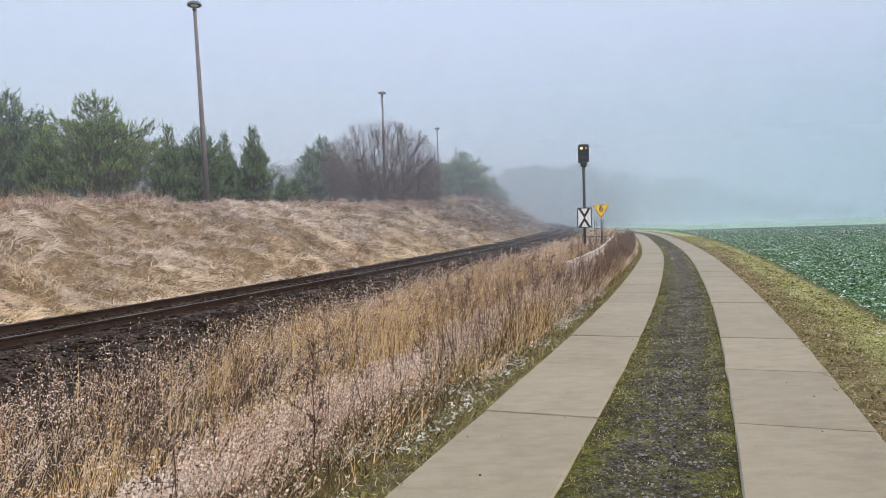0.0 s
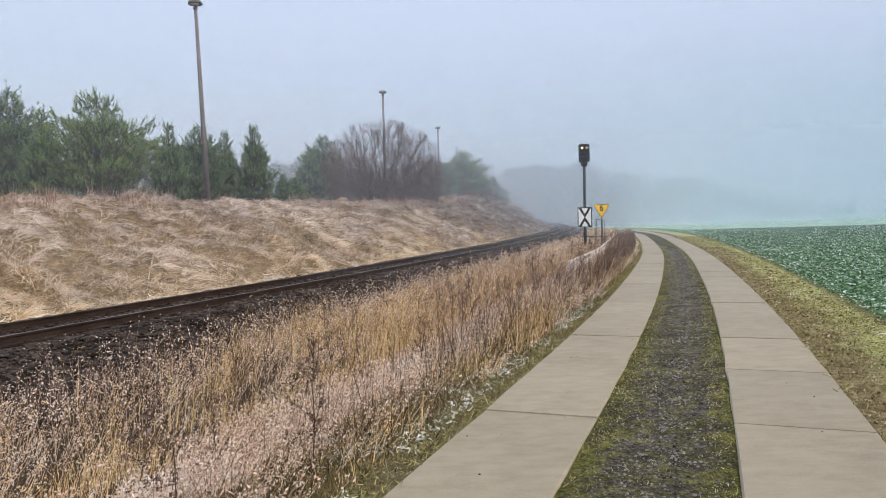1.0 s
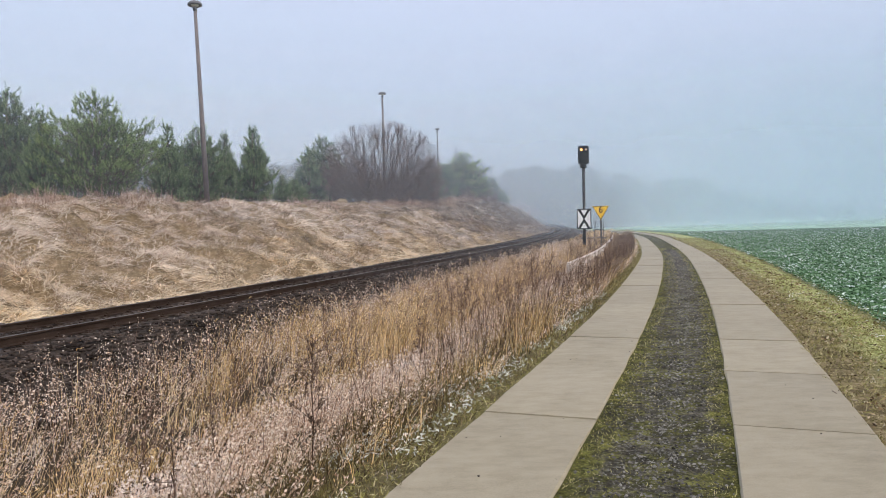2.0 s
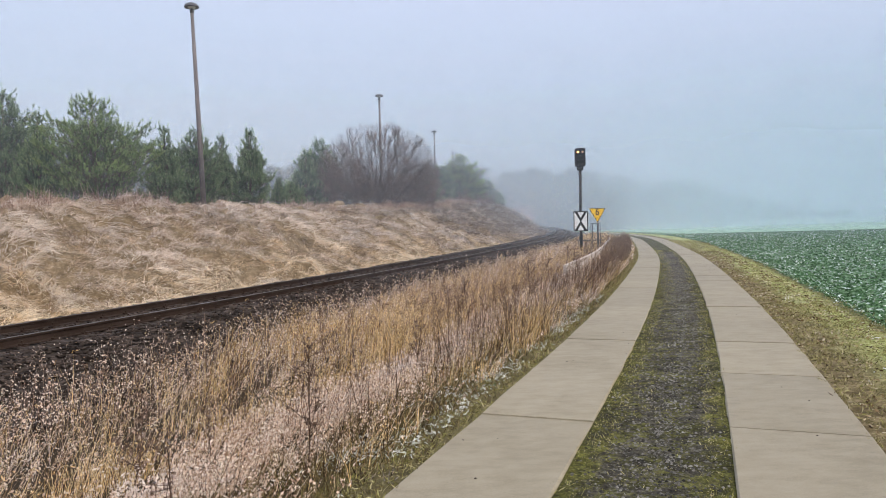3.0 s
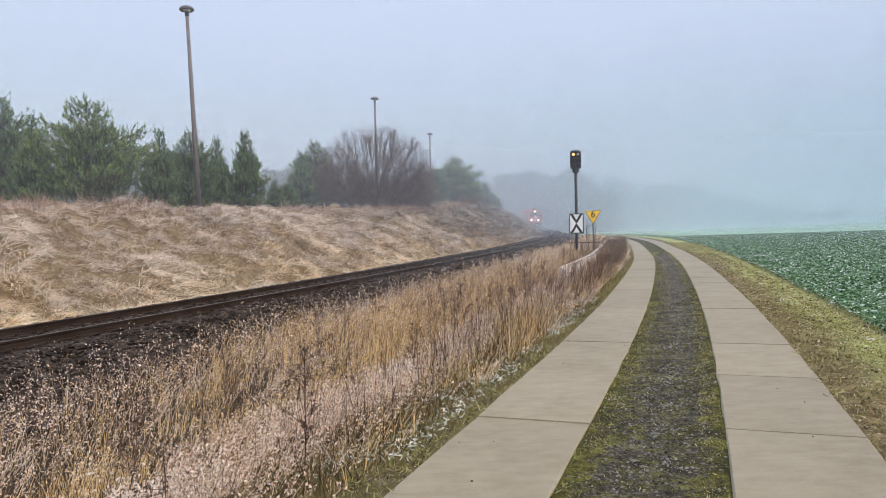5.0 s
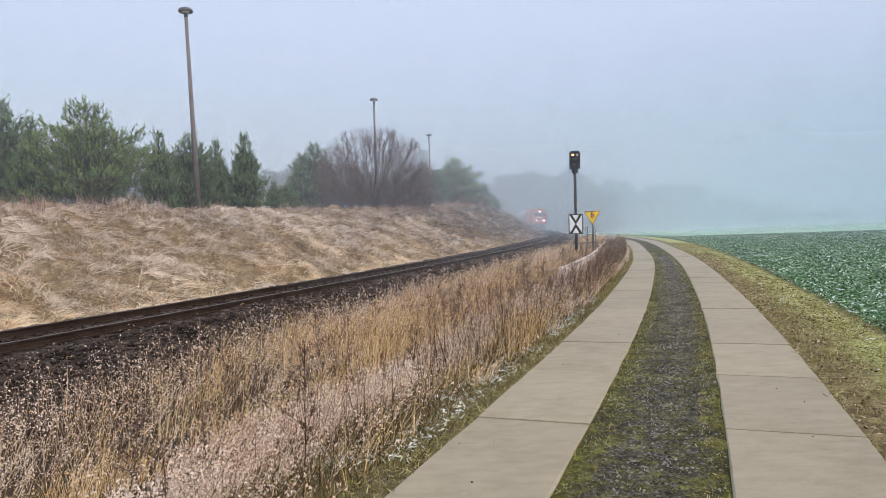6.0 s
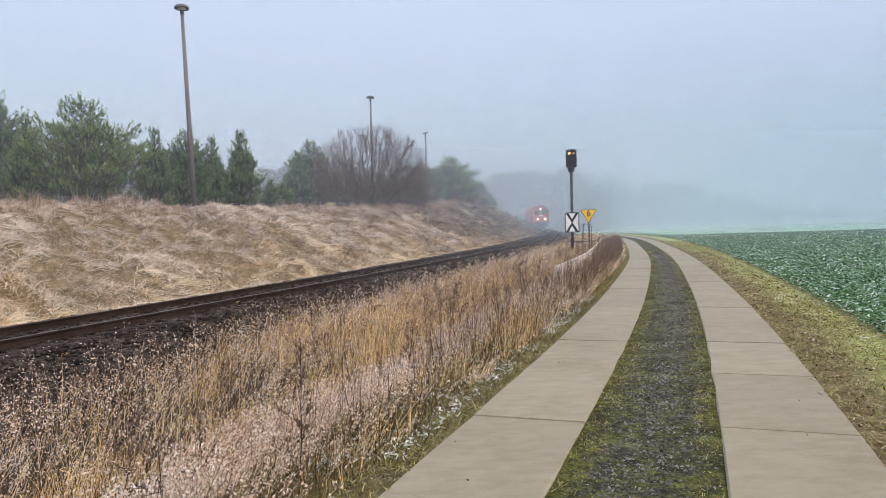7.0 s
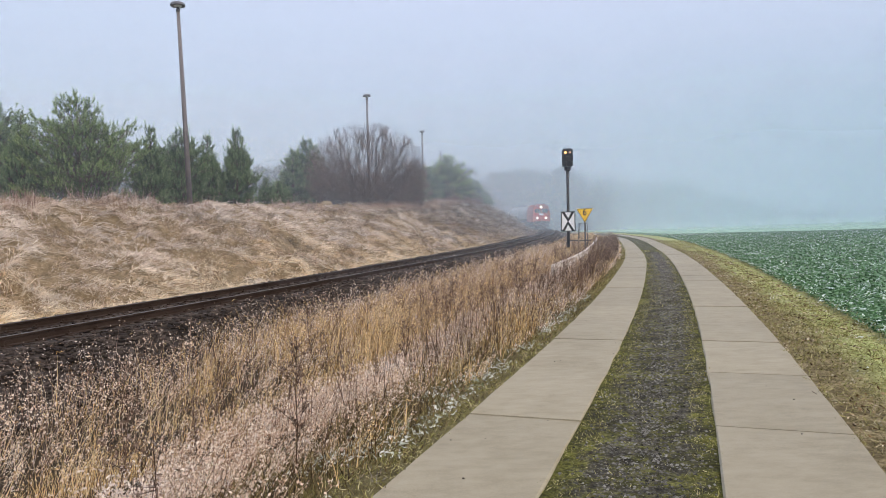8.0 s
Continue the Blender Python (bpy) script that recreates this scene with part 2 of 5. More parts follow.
# ---- the ground, one sheet to the horizon ----
def ground_material():
    m, nt, b = shader("ground_cover")
    d, e = attribute(nt, "rail_off"), attribute(nt, "lane_off")
    far = attribute(nt, "run")
    big, mid_n, fine = noise_node(nt, 0.35, 4), noise_node(nt, 2.5, 5), noise_node(nt, 45, 4)
    clump = noise_node(nt, 11, 4, 0.7)
    both = calc(nt, "ADD", calc(nt, "MULTIPLY", mid_n, 0.30), calc(nt, "ADD", calc(nt, "MULTIPLY", clump, 0.40), calc(nt, "MULTIPLY", fine, 0.30)))
    straw = ramp(nt, both, [(0.36, (0.045, 0.034, 0.018)), (0.50, (0.19, 0.138, 0.080)), (0.66, (0.48, 0.37, 0.25))])
    stones = ramp(nt, both, [(0.35, (0.018, 0.014, 0.012)), (0.65, (0.085, 0.068, 0.060))])
    soil = ramp(nt, both, [(0.35, (0.020, 0.014, 0.008)), (0.65, (0.075, 0.052, 0.031))])
    moss = ramp(nt, both, [(0.35, (0.045, 0.04, 0.018)), (0.5, (0.12, 0.10, 0.045)), (0.65, (0.20, 0.18, 0.085))])
    verge = mix(nt, remap(nt, calc(nt, "ADD", e, calc(nt, "MULTIPLY", big, 0.9)), 2.0, 2.7), ramp(nt, both, [(0.38, (0.034, 0.025, 0.012)), (0.50, (0.145, 0.112, 0.052)), (0.62, (0.38, 0.31, 0.18))]), ramp(nt, both, [(0.38, (0.09, 0.095, 0.025)), (0.50, (0.32, 0.36, 0.125)), (0.62, (0.62, 0.64, 0.34))]))
    crop = ramp(nt, both, [(0.38, (0.030, 0.055, 0.026)), (0.50, (0.095, 0.19, 0.090)), (0.64, (0.32, 0.45, 0.31))])
    # second field's paler crop, lightened further with fog haze put into its colour
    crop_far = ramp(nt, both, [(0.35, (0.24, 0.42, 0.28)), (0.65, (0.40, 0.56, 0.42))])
    gravel = ramp(nt, both, [(0.40, (0.014, 0.012, 0.009)), (0.5, (0.062, 0.056, 0.040)), (0.62, (0.22, 0.205, 0.17))])
    green = ramp(nt, both, [(0.40, (0.014, 0.014, 0.004)), (0.5, (0.062, 0.062, 0.013)), (0.62, (0.19, 0.19, 0.040))])
    gravel = mix(nt, calc(nt, "MULTIPLY", remap(nt, noise_node(nt, 5, 5, 0.7), 0.42, 0.56), 0.85), gravel, green)
    wob = calc(nt, "MULTIPLY", calc(nt, "SUBTRACT", mid_n, 0.5), 1.4)
    dw, ew = calc(nt, "ADD", d, wob), calc(nt, "ADD", e, calc(nt, "MULTIPLY", wob, 0.5))
    col = mix(nt, remap(nt, dw, -2.25, -1.9), straw, stones)
    col = mix(nt, remap(nt, dw, 2.9, 3.3), col, soil)
    col = mix(nt, remap(nt, ew, -2.5, -2.2), col, moss)
    lane = calc(nt, "ADD", calc(nt, "ABSOLUTE", calc(nt, "ADD", e, 0.25), 0.0), calc(nt, "MULTIPLY", wob, 0.35))
    col = mix(nt, remap(nt, lane, 0.26, 0.52), mix(nt, remap(nt, e, -1.2, -0.9), col, gravel), mix(nt, remap(nt, calc(nt, "ABSOLUTE", calc(nt, "ADD", e, 0.25), 0.0), 0.6, 0.7), green, col))
    col = mix(nt, remap(nt, ew, 0.9, 1.2), col, verge)
    edge = calc(nt, "SUBTRACT", ew, calc(nt, "MULTIPLY", far, 0.018))
    col = mix(nt, remap(nt, edge, 2.3, 2.6), col, soil)
    col = mix(nt, remap(nt, edge, 2.40, 2.85), col, crop)
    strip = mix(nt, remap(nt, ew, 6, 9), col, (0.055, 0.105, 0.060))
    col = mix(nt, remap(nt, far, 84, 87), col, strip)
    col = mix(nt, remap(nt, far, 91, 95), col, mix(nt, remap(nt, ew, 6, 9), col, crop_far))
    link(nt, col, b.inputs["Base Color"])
    b.inputs["Roughness"].default_value = 0.95
    b.inputs["Specular IOR Level"].default_value = 0.2
    bump(nt, b, both, 0.9, 0.06)
    return m


def grow(a, b, first, factor):
    out, v, st = [], a, first
    while abs(v - a) < abs(b - a):
        st *= factor
        v += st * (1 if b > a else -1)
        out.append(v)
    return out


def build_ground():
    xs = np.array(sorted(grow(-34, -3000, 0.45, 1.22)) + list(np.arange(-34, 48, 0.42)) + grow(48, 3000, 0.45, 1.22))
    ys = np.array(sorted(grow(-2, -800, 0.45, 1.25)) + list(np.arange(-2, 60, 0.36)) + list(np.arange(60, 150, 0.9)) + grow(150, 4000, 0.9, 1.2))
    gx, gy = np.meshgrid(xs, ys)
    x, y = gx.ravel(), gy.ravel()
    z = ground_z(x, y)
    s, d = along(RAIL, x, y)
    u, e = along(LANE, x, y)
    nx, ny = len(xs), len(ys)
    i = np.arange(nx * ny).reshape(ny, nx)
    faces = np.stack([i[:-1, :-1], i[:-1, 1:], i[1:, 1:], i[1:, :-1]], -1).reshape(-1, 4)
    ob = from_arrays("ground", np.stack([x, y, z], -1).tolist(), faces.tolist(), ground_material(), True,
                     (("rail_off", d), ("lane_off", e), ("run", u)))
    return tagged(ob, "grassy bank, weedy ditch, verge and green crop field", "ground", kind="structure")


build_ground()


# ---- small builders ----
def part(name, bm, material, parent=None, label="", smooth=False):
    me = bpy.data.meshes.new(name)
    bm.to_mesh(me)
    bm.free()
    me.materials.append(material)
    if smooth:
        for p in me.polygons:
            p.use_smooth = True
    ob = new(name, me)
    ob.parent = parent
    return tagged(ob, label) if label else ob


def box(sx, sy, sz, m=Matrix.Identity(4), bevel=0.0):
    bm = bmesh.new()
    bmesh.ops.create_cube(bm, size=1.0, matrix=Matrix.Diagonal((sx, sy, sz, 1)))
    if bevel:
        bmesh.ops.bevel(bm, geom=bm.edges[:], offset=bevel, segments=2, affect="EDGES", profile=0.6)
    bmesh.ops.transform(bm, matrix=m, verts=bm.verts)
    return bm


def tube(r1, r2, h, m=Matrix.Identity(4), n=12):
    """A tapered round bar from z 0 to h."""
    bm = bmesh.new()
    bmesh.ops.create_cone(bm, cap_ends=True, segments=n, radius1=r1, radius2=r2, depth=h, matrix=m @ Matrix.Translation((0, 0, h / 2)))
    return bm


def lathe(profile, n=20, m=Matrix.Identity(4)):
    bm = bmesh.new()
    rings = [[bm.verts.new(m @ Vector((r * math.cos(6.2832 * k / n), r * math.sin(6.2832 * k / n), z))) for k in range(n)] for r, z in profile]
    for a, b in zip(rings, rings[1:]):
        for k in range(n):
            bm.faces.new((a[k], a[(k + 1) % n], b[(k + 1) % n], b[k]))
    bm.faces.new(rings[0][::-1])
    bm.faces.new(rings[-1])
    return bm


def prism(outline, depth, m=Matrix.Identity(4)):
    """A flat plate in x and z, depth thick along y, from its outline."""
    bm = bmesh.new()
    a = [bm.verts.new(m @ Vector((x, 0, z))) for x, z in outline]
    b = [bm.verts.new(m @ Vector((x, depth, z))) for x, z in outline]
    bm.faces.new(a)
    bm.faces.new(b[::-1])
    n = len(a)
    for i in range(n):
        bm.faces.new((a[i], b[i], b[(i + 1) % n], a[(i + 1) % n]))
    bmesh.ops.recalc_face_normals(bm, faces=bm.faces[:])
    return bm


def joined(*bms):
    out = bmesh.new()
    for bm in bms:
        me = bpy.data.meshes.new("piece")
        bm.to_mesh(me)
        bm.free()
        out.from_mesh(me)
        bpy.data.meshes.remove(me)
    return out


def empty(name, m, label, category, group=""):
    ob = new(name)
    ob.empty_display_size = 0.2
    ob.matrix_basis = m
    return tagged(ob, label, category, group)


def bars(a, b, r, n=6):
    a, b = Vector(a), Vector(b)
    q = (b - a).to_track_quat("Z", "Y").to_matrix().to_4x4()
    return tube(r, r, (b - a).length, Matrix.Translation(a) @ q, n)


def ground_at(x, y):
    return float(ground_z([x], [y])[0])


# ---- the railway ----
RAIL_PROFILE = [(-0.070, -0.165), (0.070, -0.165), (0.070, -0.152), (0.012, -0.135), (0.010, -0.045), (0.034, -0.035), (0.034, -0.006),
                (0.026, 0.0), (-0.026, 0.0), (-0.034, -0.006), (-0.034, -0.035), (-0.010, -0.045), (-0.012, -0.135), (-0.070, -0.152)]


def build_rail(off, label):
    ss = np.arange(-40, 240, 1.0)
    x, y, th = on_line(RAIL, ss, off)
    z = rail_z(ss)
    verts, faces, n = [], [], len(RAIL_PROFILE)
    for i in range(len(ss)):
        for a, b in RAIL_PROFILE:
            verts.append((x[i] + a * math.cos(th[i]), y[i] - a * math.sin(th[i]), z[i] + b))
    for i in range(len(ss) - 1):
        for k in range(n):
            faces.append((i * n + k, i * n + (k + 1) % n, (i + 1) * n + (k + 1) % n, (i + 1) * n + k))
    ob = from_arrays("rail", verts, faces, M_RAIL, False)
    ob.data.materials.append(M_RAILTOP)
    for k, p in enumerate(ob.data.polygons):
        if k % n in (6, 7, 8):
            p.material_index = 1
    return tagged(ob, label, "rail", "rails of the track")


build_rail(0.75, "rusty brown steel rail with worn head on sleepers")
build_rail(-0.75, "rusty brown steel rail beside the grass bank")


def build_sleepers():
    first = None
    for i in range(230):
        s = -12 + i * 0.62
        x, y, th = on_line(RAIL, s, 0)
        m = Matrix.Translation((float(x), float(y), float(rail_z(s)) - 0.165)) @ Matrix.Rotation(-float(th), 4, "Z")
        if first is None:
            first = empty("sleeper", m, "dark weathered sleeper bedded in brown ballast", "sleeper", "sleepers of the track")
            part("beam", box(2.5, 0.25, 0.16, Matrix.Translation((0, 0, -0.085)), 0.015), M_SLEEPER, first)
            for sx in (-0.75, 0.75):
                part("baseplate", box(0.36, 0.16, 0.018, Matrix.Translation((sx, 0, 0.0)), 0.004), M_RAIL, first)
                for k in (-1, 1):
                    part("clip", joined(box(0.07, 0.09, 0.035, Matrix.Translation((sx + k * 0.105, 0, 0.026)), 0.008),
                                        tube(0.018, 0.016, 0.06, Matrix.Translation((sx + k * 0.115, 0, 0.03)), 6)), M_RAIL, first)
        else:
            copy_thing(first, m)


build_sleepers()


def scatter_stones():
    n = 44000
    s = np.where(RNG.random(n) < 0.08, RNG.uniform(-20, -6, n), -6 + 78 * RNG.random(n) ** 1.35)
    d = np.where(RNG.random(n) < 0.70, RNG.uniform(0.9, 3.2, n) + np.where(s < 16, 0.75, 0.0) * RNG.random(n), RNG.uniform(-2.0, 0.9, n))
    x, y, _ = on_line(RAIL, s, d)
    keep = ~((np.abs(np.abs(d) - 0.75) < 0.11))
    x, y, s = x[keep], y[keep], s[keep]
    z = ground_z(x, y)
    r = RNG.uniform(0.026, 0.06, len(x)) * (1 + s.clip(0) / 60)
    bv = np.array([(1, 0, 0), (-1, 0, 0), (0, 1, 0), (0, -1, 0), (0.7, 0.7, 0.75), (-0.7, 0.6, 0.7), (-0.5, -0.7, 0.8), (0.6, -0.6, 0.7)], float)
    bf = np.array([(0, 2, 4), (2, 5, 4), (2, 1, 5), (1, 6, 5), (1, 3, 6), (3, 7, 6), (3, 0, 7), (0, 4, 7), (4, 5, 6), (4, 6, 7)])
    nv = len(bv)
    jit = RNG.uniform(0.65, 1.25, (len(x), nv, 1)) * bv[None] * np.stack([RNG.uniform(0.8, 1.5, len(x)), RNG.uniform(0.8, 1.3, len(x)), RNG.uniform(0.6, 0.9, len(x))], -1)[:, None]
    a = RNG.uniform(0, 6.28, len(x))
    c, sn = np.cos(a)[:, None], np.sin(a)[:, None]
    jit = np.stack([jit[..., 0] * c - jit[..., 1] * sn, jit[..., 0] * sn + jit[..., 1] * c, jit[..., 2]], -1)
    v = jit * r[:, None, None] + np.stack([x, y, z + r * 0.4], -1)[:, None]
    f = bf[None] + (np.arange(len(x)) * nv)[:, None, None]
    ob = from_arrays("ballast_stones", v.reshape(-1, 3).tolist(), f.reshape(-1, 3).tolist(), M_STONE, False)
    tagged(ob, "coarse dark brown crushed ballast stones under the rails", "ballast", kind="stuff")


scatter_stones()


# ---- lamp posts on the bank ----
def lamp_post(x, y, top_z, lean):
    z = ground_at(x, y)
    height = top_z - z + 0.19
    ob = empty("lamp_post", Matrix.Translation((x, y, z - 0.15)) @ pose(0, 0, 0, 0, lean, 0), "tall weathered grey post with mushroom lamp hood", "street lamp", "lamp posts along the bank")
    part("post", tube(0.15, 0.085, height - 0.55, n=16), M_LAMPPOST, ob, smooth=True)
    top = Matrix.Translation((0, 0, height - 0.6))
    part("collar", lathe([(0.09, 0.0), (0.115, 0.02), (0.115, 0.14), (0.07, 0.17), (0.07, 0.26), (0.12, 0.30)], 16, top), M_GALV, ob, smooth=True)
    part("diffuser", lathe([(0.10, 0.24), (0.16, 0.27), (0.22, 0.33), (0.22, 0.36)], 20, top), M_WHITE, ob, smooth=True)
    part("hood", lathe([(0.20, 0.33), (0.375, 0.30), (0.395, 0.33), (0.37, 0.42), (0.28, 0.50), (0.13, 0.55), (0.02, 0.56)], 24, top), M_LAMPHEAD, ob, "domed grey mushroom hood", smooth=True)
    return ob


lamp_post(-12.92, 38.5, 14.46, -1.5)
lamp_post(-5.52, 68.4, 15.16, 0.2)
lamp_post(-0.29, 96.4, 15.54, 0.0)
lamp_post(2.87, 125.3, 16.11, 0.0)


# ---- the signal, its boards and its platform ----
def build_signal():
    x, y = 8.59, 42.0
    z = ground_at(x, y)
    ob = empty("railway_signal", Matrix.Translation((x, y, z)) @ pose(0, 0, 0, 0, 0.3, -6), "black colour-light railway signal on grey steel mast, amber lit", "railway signal")
    top = 6.36 - z
    part("foundation", box(0.5, 0.5, 0.5, Matrix.Translation((0, 0, -0.05)), 0.03), M_LAMPPOST, ob)
    part("mast", tube(0.085, 0.085, top - 1.05, n=16), M_MAST, ob, smooth=True)
    part("mast_collar", lathe([(0.09, -0.18), (0.19, -0.14), (0.19, 0.06), (0.12, 0.10)], 14, Matrix.Translation((0, 0, top - 1.16))), M_BLACK, ob)
    h, w = 1.08, 0.31
    c = 0.09
    head = part("signal_head", prism([(-w + c, top), (w - c, top), (w, top - c), (w, top - h + 0.04), (w - 0.04, top - h), (-w + 0.04, top - h), (-w, top - h + 0.04), (-w, top - c)], 0.34, Matrix.Translation((0, -0.22, 0))), M_BLACK, ob, "black signal head with clipped corners")
    for lx, lz, mt in ((-0.13, -0.24, M_AMBER), (0.14, -0.24, M_AMBERDIM), (0.0, -0.55, M_GLASS), (-0.14, -0.84, M_GLASS), (0.14, -0.84, M_GLASS)):
        m = Matrix.Translation((lx, -0.235, top + lz)) @ pose(0, 0, 0, 90, 0, 0)
        lens = part("lens", lathe([(0.058, -0.02), (0.060, 0.01), (0.04, 0.024), (0.01, 0.03)], 16, m), mt, head, smooth=True)
        bm = bmesh.new()
        rows = []
        for k in range(9):
            a = math.pi * k / 8
            rows.append([bm.verts.new((lx + r * math.cos(a), yy, top + lz + r * math.sin(a))) for r, yy in ((0.10, -0.22), (0.10, -0.42), (0.092, -0.42), (0.092, -0.22))])
        for a, b in zip(rows, rows[1:]):
            for k in range(4):
                bm.faces.new((a[k], a[(k + 1) % 4], b[(k + 1) % 4], b[k]))
        part("visor", bm, M_BLACK, head)
    part("cable_box", box(0.2, 0.16, 0.34, Matrix.Translation((0, 0.16, 1.1)), 0.02), M_GALV, ob)

    # board with two black chevrons point to point, on the mast
    px, pz, pw, ph = -0.02, 1.97 - z, 0.43, 0.605
    board = part("distant_board", prism([(px - pw, pz - ph), (px + pw, pz - ph), (px + pw, pz + ph), (px - pw, pz + ph)], 0.012, Matrix.Translation((0, -0.125, 0))), M_WHITE, ob, "white upright board with black border and black chevrons")
    b = 0.055
    for bx, bz, sx, sz in ((0, ph - b / 2, pw * 2, b), (0, -ph + b / 2, pw * 2, b), (pw - b / 2, 0, b, ph * 2 - 2 * b), (-pw + b / 2, 0, b, ph * 2 - 2 * b)):
        part("border", box(sx, 0.006, sz, Matrix.Translation((px + bx, -0.129, pz + bz))), M_BLACK, board)
    for sgn in (1, -1):
        o = [(-0.37, 0.54), (-0.20, 0.54), (0.0, 0.20), (0.20, 0.54), (0.37, 0.54), (0.035, 0.0), (-0.035, 0.0)]
        part("chevron", prism([(px + a, pz + sgn * (v + 0.01)) for a, v in o], 0.006, Matrix.Translation((0, -0.132, 0))), M_BLACK, board)

    # triangular speed board on its own post
    tx, ty = 9.62, 42.1
    tz = ground_at(tx, ty)
    tri = empty("speed_board", Matrix.Translation((tx, ty, tz)) @ pose(0, 0, 0, 0, 0, -6), "yellow triangular speed board with black 6 on post", "railway sign")
    up = 2.72 - tz
    part("post", tube(0.035, 0.035, up - 0.1, n=10), M_GALV, tri, smooth=True)
    def ring(k, y0, depth, material, name, label=""):
        cz = up - 0.28
        return part(name, prism([(-0.50 * k, cz + 0.29 * k), (0.50 * k, cz + 0.29 * k), (0.0, cz - 0.57 * k)], depth, Matrix.Translation((0, y0, 0))), material, tri, label)
    ring(1.0, -0.050, 0.012, M_YELLOW, "panel", "yellow enamel triangle, point down")
    ring(0.97, -0.053, 0.003, M_BLACK, "border")
    ring(0.87, -0.056, 0.003, M_YELLOW, "face")
    cu = bpy.data.curves.new("digit", "FONT")
    cu.body, cu.size, cu.extrude, cu.align_x, cu.align_y = "6", 0.60, 0.002, "CENTER", "CENTER"
    cu.offset = 0.006
    dg = new("digit", cu)
    cu.materials.append(M_BLACK)
    dg.parent = tri
    dg.matrix_basis = Matrix.Translation((0, -0.0605, up - 0.22)) @ pose(0, 0, 0, 90, 0, 0) @ Matrix.Diagonal((0.85, 1, 1, 1))

    # small railed service platform behind the boards
    fx, fy = 9.42, 42.9
    fz = ground_at(fx, fy)
    st = empty("service_platform", Matrix.Translation((fx, fy, fz)) @ pose(0, 0, 0, 0, 0, -6), "small galvanised service platform with tubular guard rail", "platform")
    hgt = 0.95
    part("deck", box(1.5, 0.9, 0.05, Matrix.Translation((-0.1, 0, hgt)), 0.008), M_GALV, st)
    for lx in (-0.75, 0.02, 0.48):
        for ly in (-0.4, 0.4):
            part("leg", bars((lx, ly, -0.1), (lx, ly, hgt), 0.025), M_GALV, st)
    for lx in (0.02, 0.48):
        for ly in (-0.42, 0.42):
            part("guard_post", bars((lx, ly, hgt), (lx, ly, hgt + 1.05), 0.022), M_GALV, st)
    for k in (0.5, 1.03):
        part("guard_rail", bars((0.02, 0.42, hgt + k), (0.48, 0.42, hgt + k), 0.02), M_GALV, st)
        part("guard_rail", bars((0.48, -0.42, hgt + k), (0.48, 0.42, hgt + k), 0.02), M_GALV, st)
        part("guard_rail", bars((0.02, -0.42, hgt + k), (0.02, 0.42, hgt + k), 0.02), M_GALV, st)


build_signal()


# ---- plants: trees ----
def leaflets(name, pos, way, length, width, droop, mat, label, category, rng):
    """Small pointed leaves, one rhomb each, a little folded down at the tip."""
    n = len(pos)
    side = np.cross(way, rng.normal(size=(n, 3)))
    side = side / (np.linalg.norm(side, axis=1, keepdims=True) + 1e-9) * (width / 2)[:, None]
    mid = pos + way * (length * 0.5)[:, None]
    v = np.stack([pos, mid - side, pos + way * length[:, None] + droop, mid + side], 1).reshape(-1, 3)
    ob = from_arrays(name, v.tolist(), np.arange(n * 4).reshape(-1, 4).tolist(), mat, False)
    return tagged(ob, label, category, kind="stuff")


def unit(v):
    return v / (np.linalg.norm(v, axis=-1, keepdims=True) + 1e-9)


def needles(shoots, per, length, width, rng):
    """Bottle-brush shoots: many thin needles round each axis. shoots: rows of x y z, axis, axis length."""
    p, a, l = shoots[:, :3], shoots[:, 3:6], shoots[:, 6]
    n = len(p)
    t = rng.random((n, per))
    rnd = rng.normal(size=(n, per, 3))
    rnd -= (rnd * a[:, None]).sum(-1, keepdims=True) * a[:, None]
    rnd /= np.linalg.norm(rnd, axis=-1, keepdims=True) + 1e-9
    base = p[:, None] + a[:, None] * (l[:, None] * t)[..., None]
    way = rnd * 0.75 + a[:, None] * 0.65
    tip = base + way * (length * (0.7 + 0.6 * rng.random((n, per))))[..., None]
    side = np.cross(way, rng.normal(size=(n, per, 3)))
    side /= np.linalg.norm(side, axis=-1, keepdims=True) + 1e-9
    v = np.stack([base - side * width / 2, base + side * width / 2, tip], 2).reshape(-1, 3)
    f = np.arange(len(v)).reshape(-1, 3)
    return v, f


def limb_mesh(name, limbs, mat, parent, sides=5, label=""):
    """Tapered limbs: rows of start, end, radii."""
    verts, faces = [], []
    for a, b, r1, r2 in limbs:
        a, b = np.asarray(a, float), np.asarray(b, float)
        w = b - a
        w /= np.linalg.norm(w) + 1e-9
        u = np.cross(w, (0.3, 0.9, 0.2) if abs(w[2]) > 0.8 else (0, 0, 1.0))
        u /= np.linalg.norm(u)
        v = np.cross(w, u)
        o = len(verts)
        for c, r in ((a, r1), (b, r2)):
            for k in range(sides):
                q = 6.2832 * k / sides
                verts.append(tuple(c + r * (math.cos(q) * u + math.sin(q) * v)))
        for k in range(sides):
            faces.append((o + k, o + (k + 1) % sides, o + sides + (k + 1) % sides, o + sides + k))
    ob = from_arrays(name, verts, faces, mat)
    ob.parent = parent
    return tagged(ob, label) if label else ob


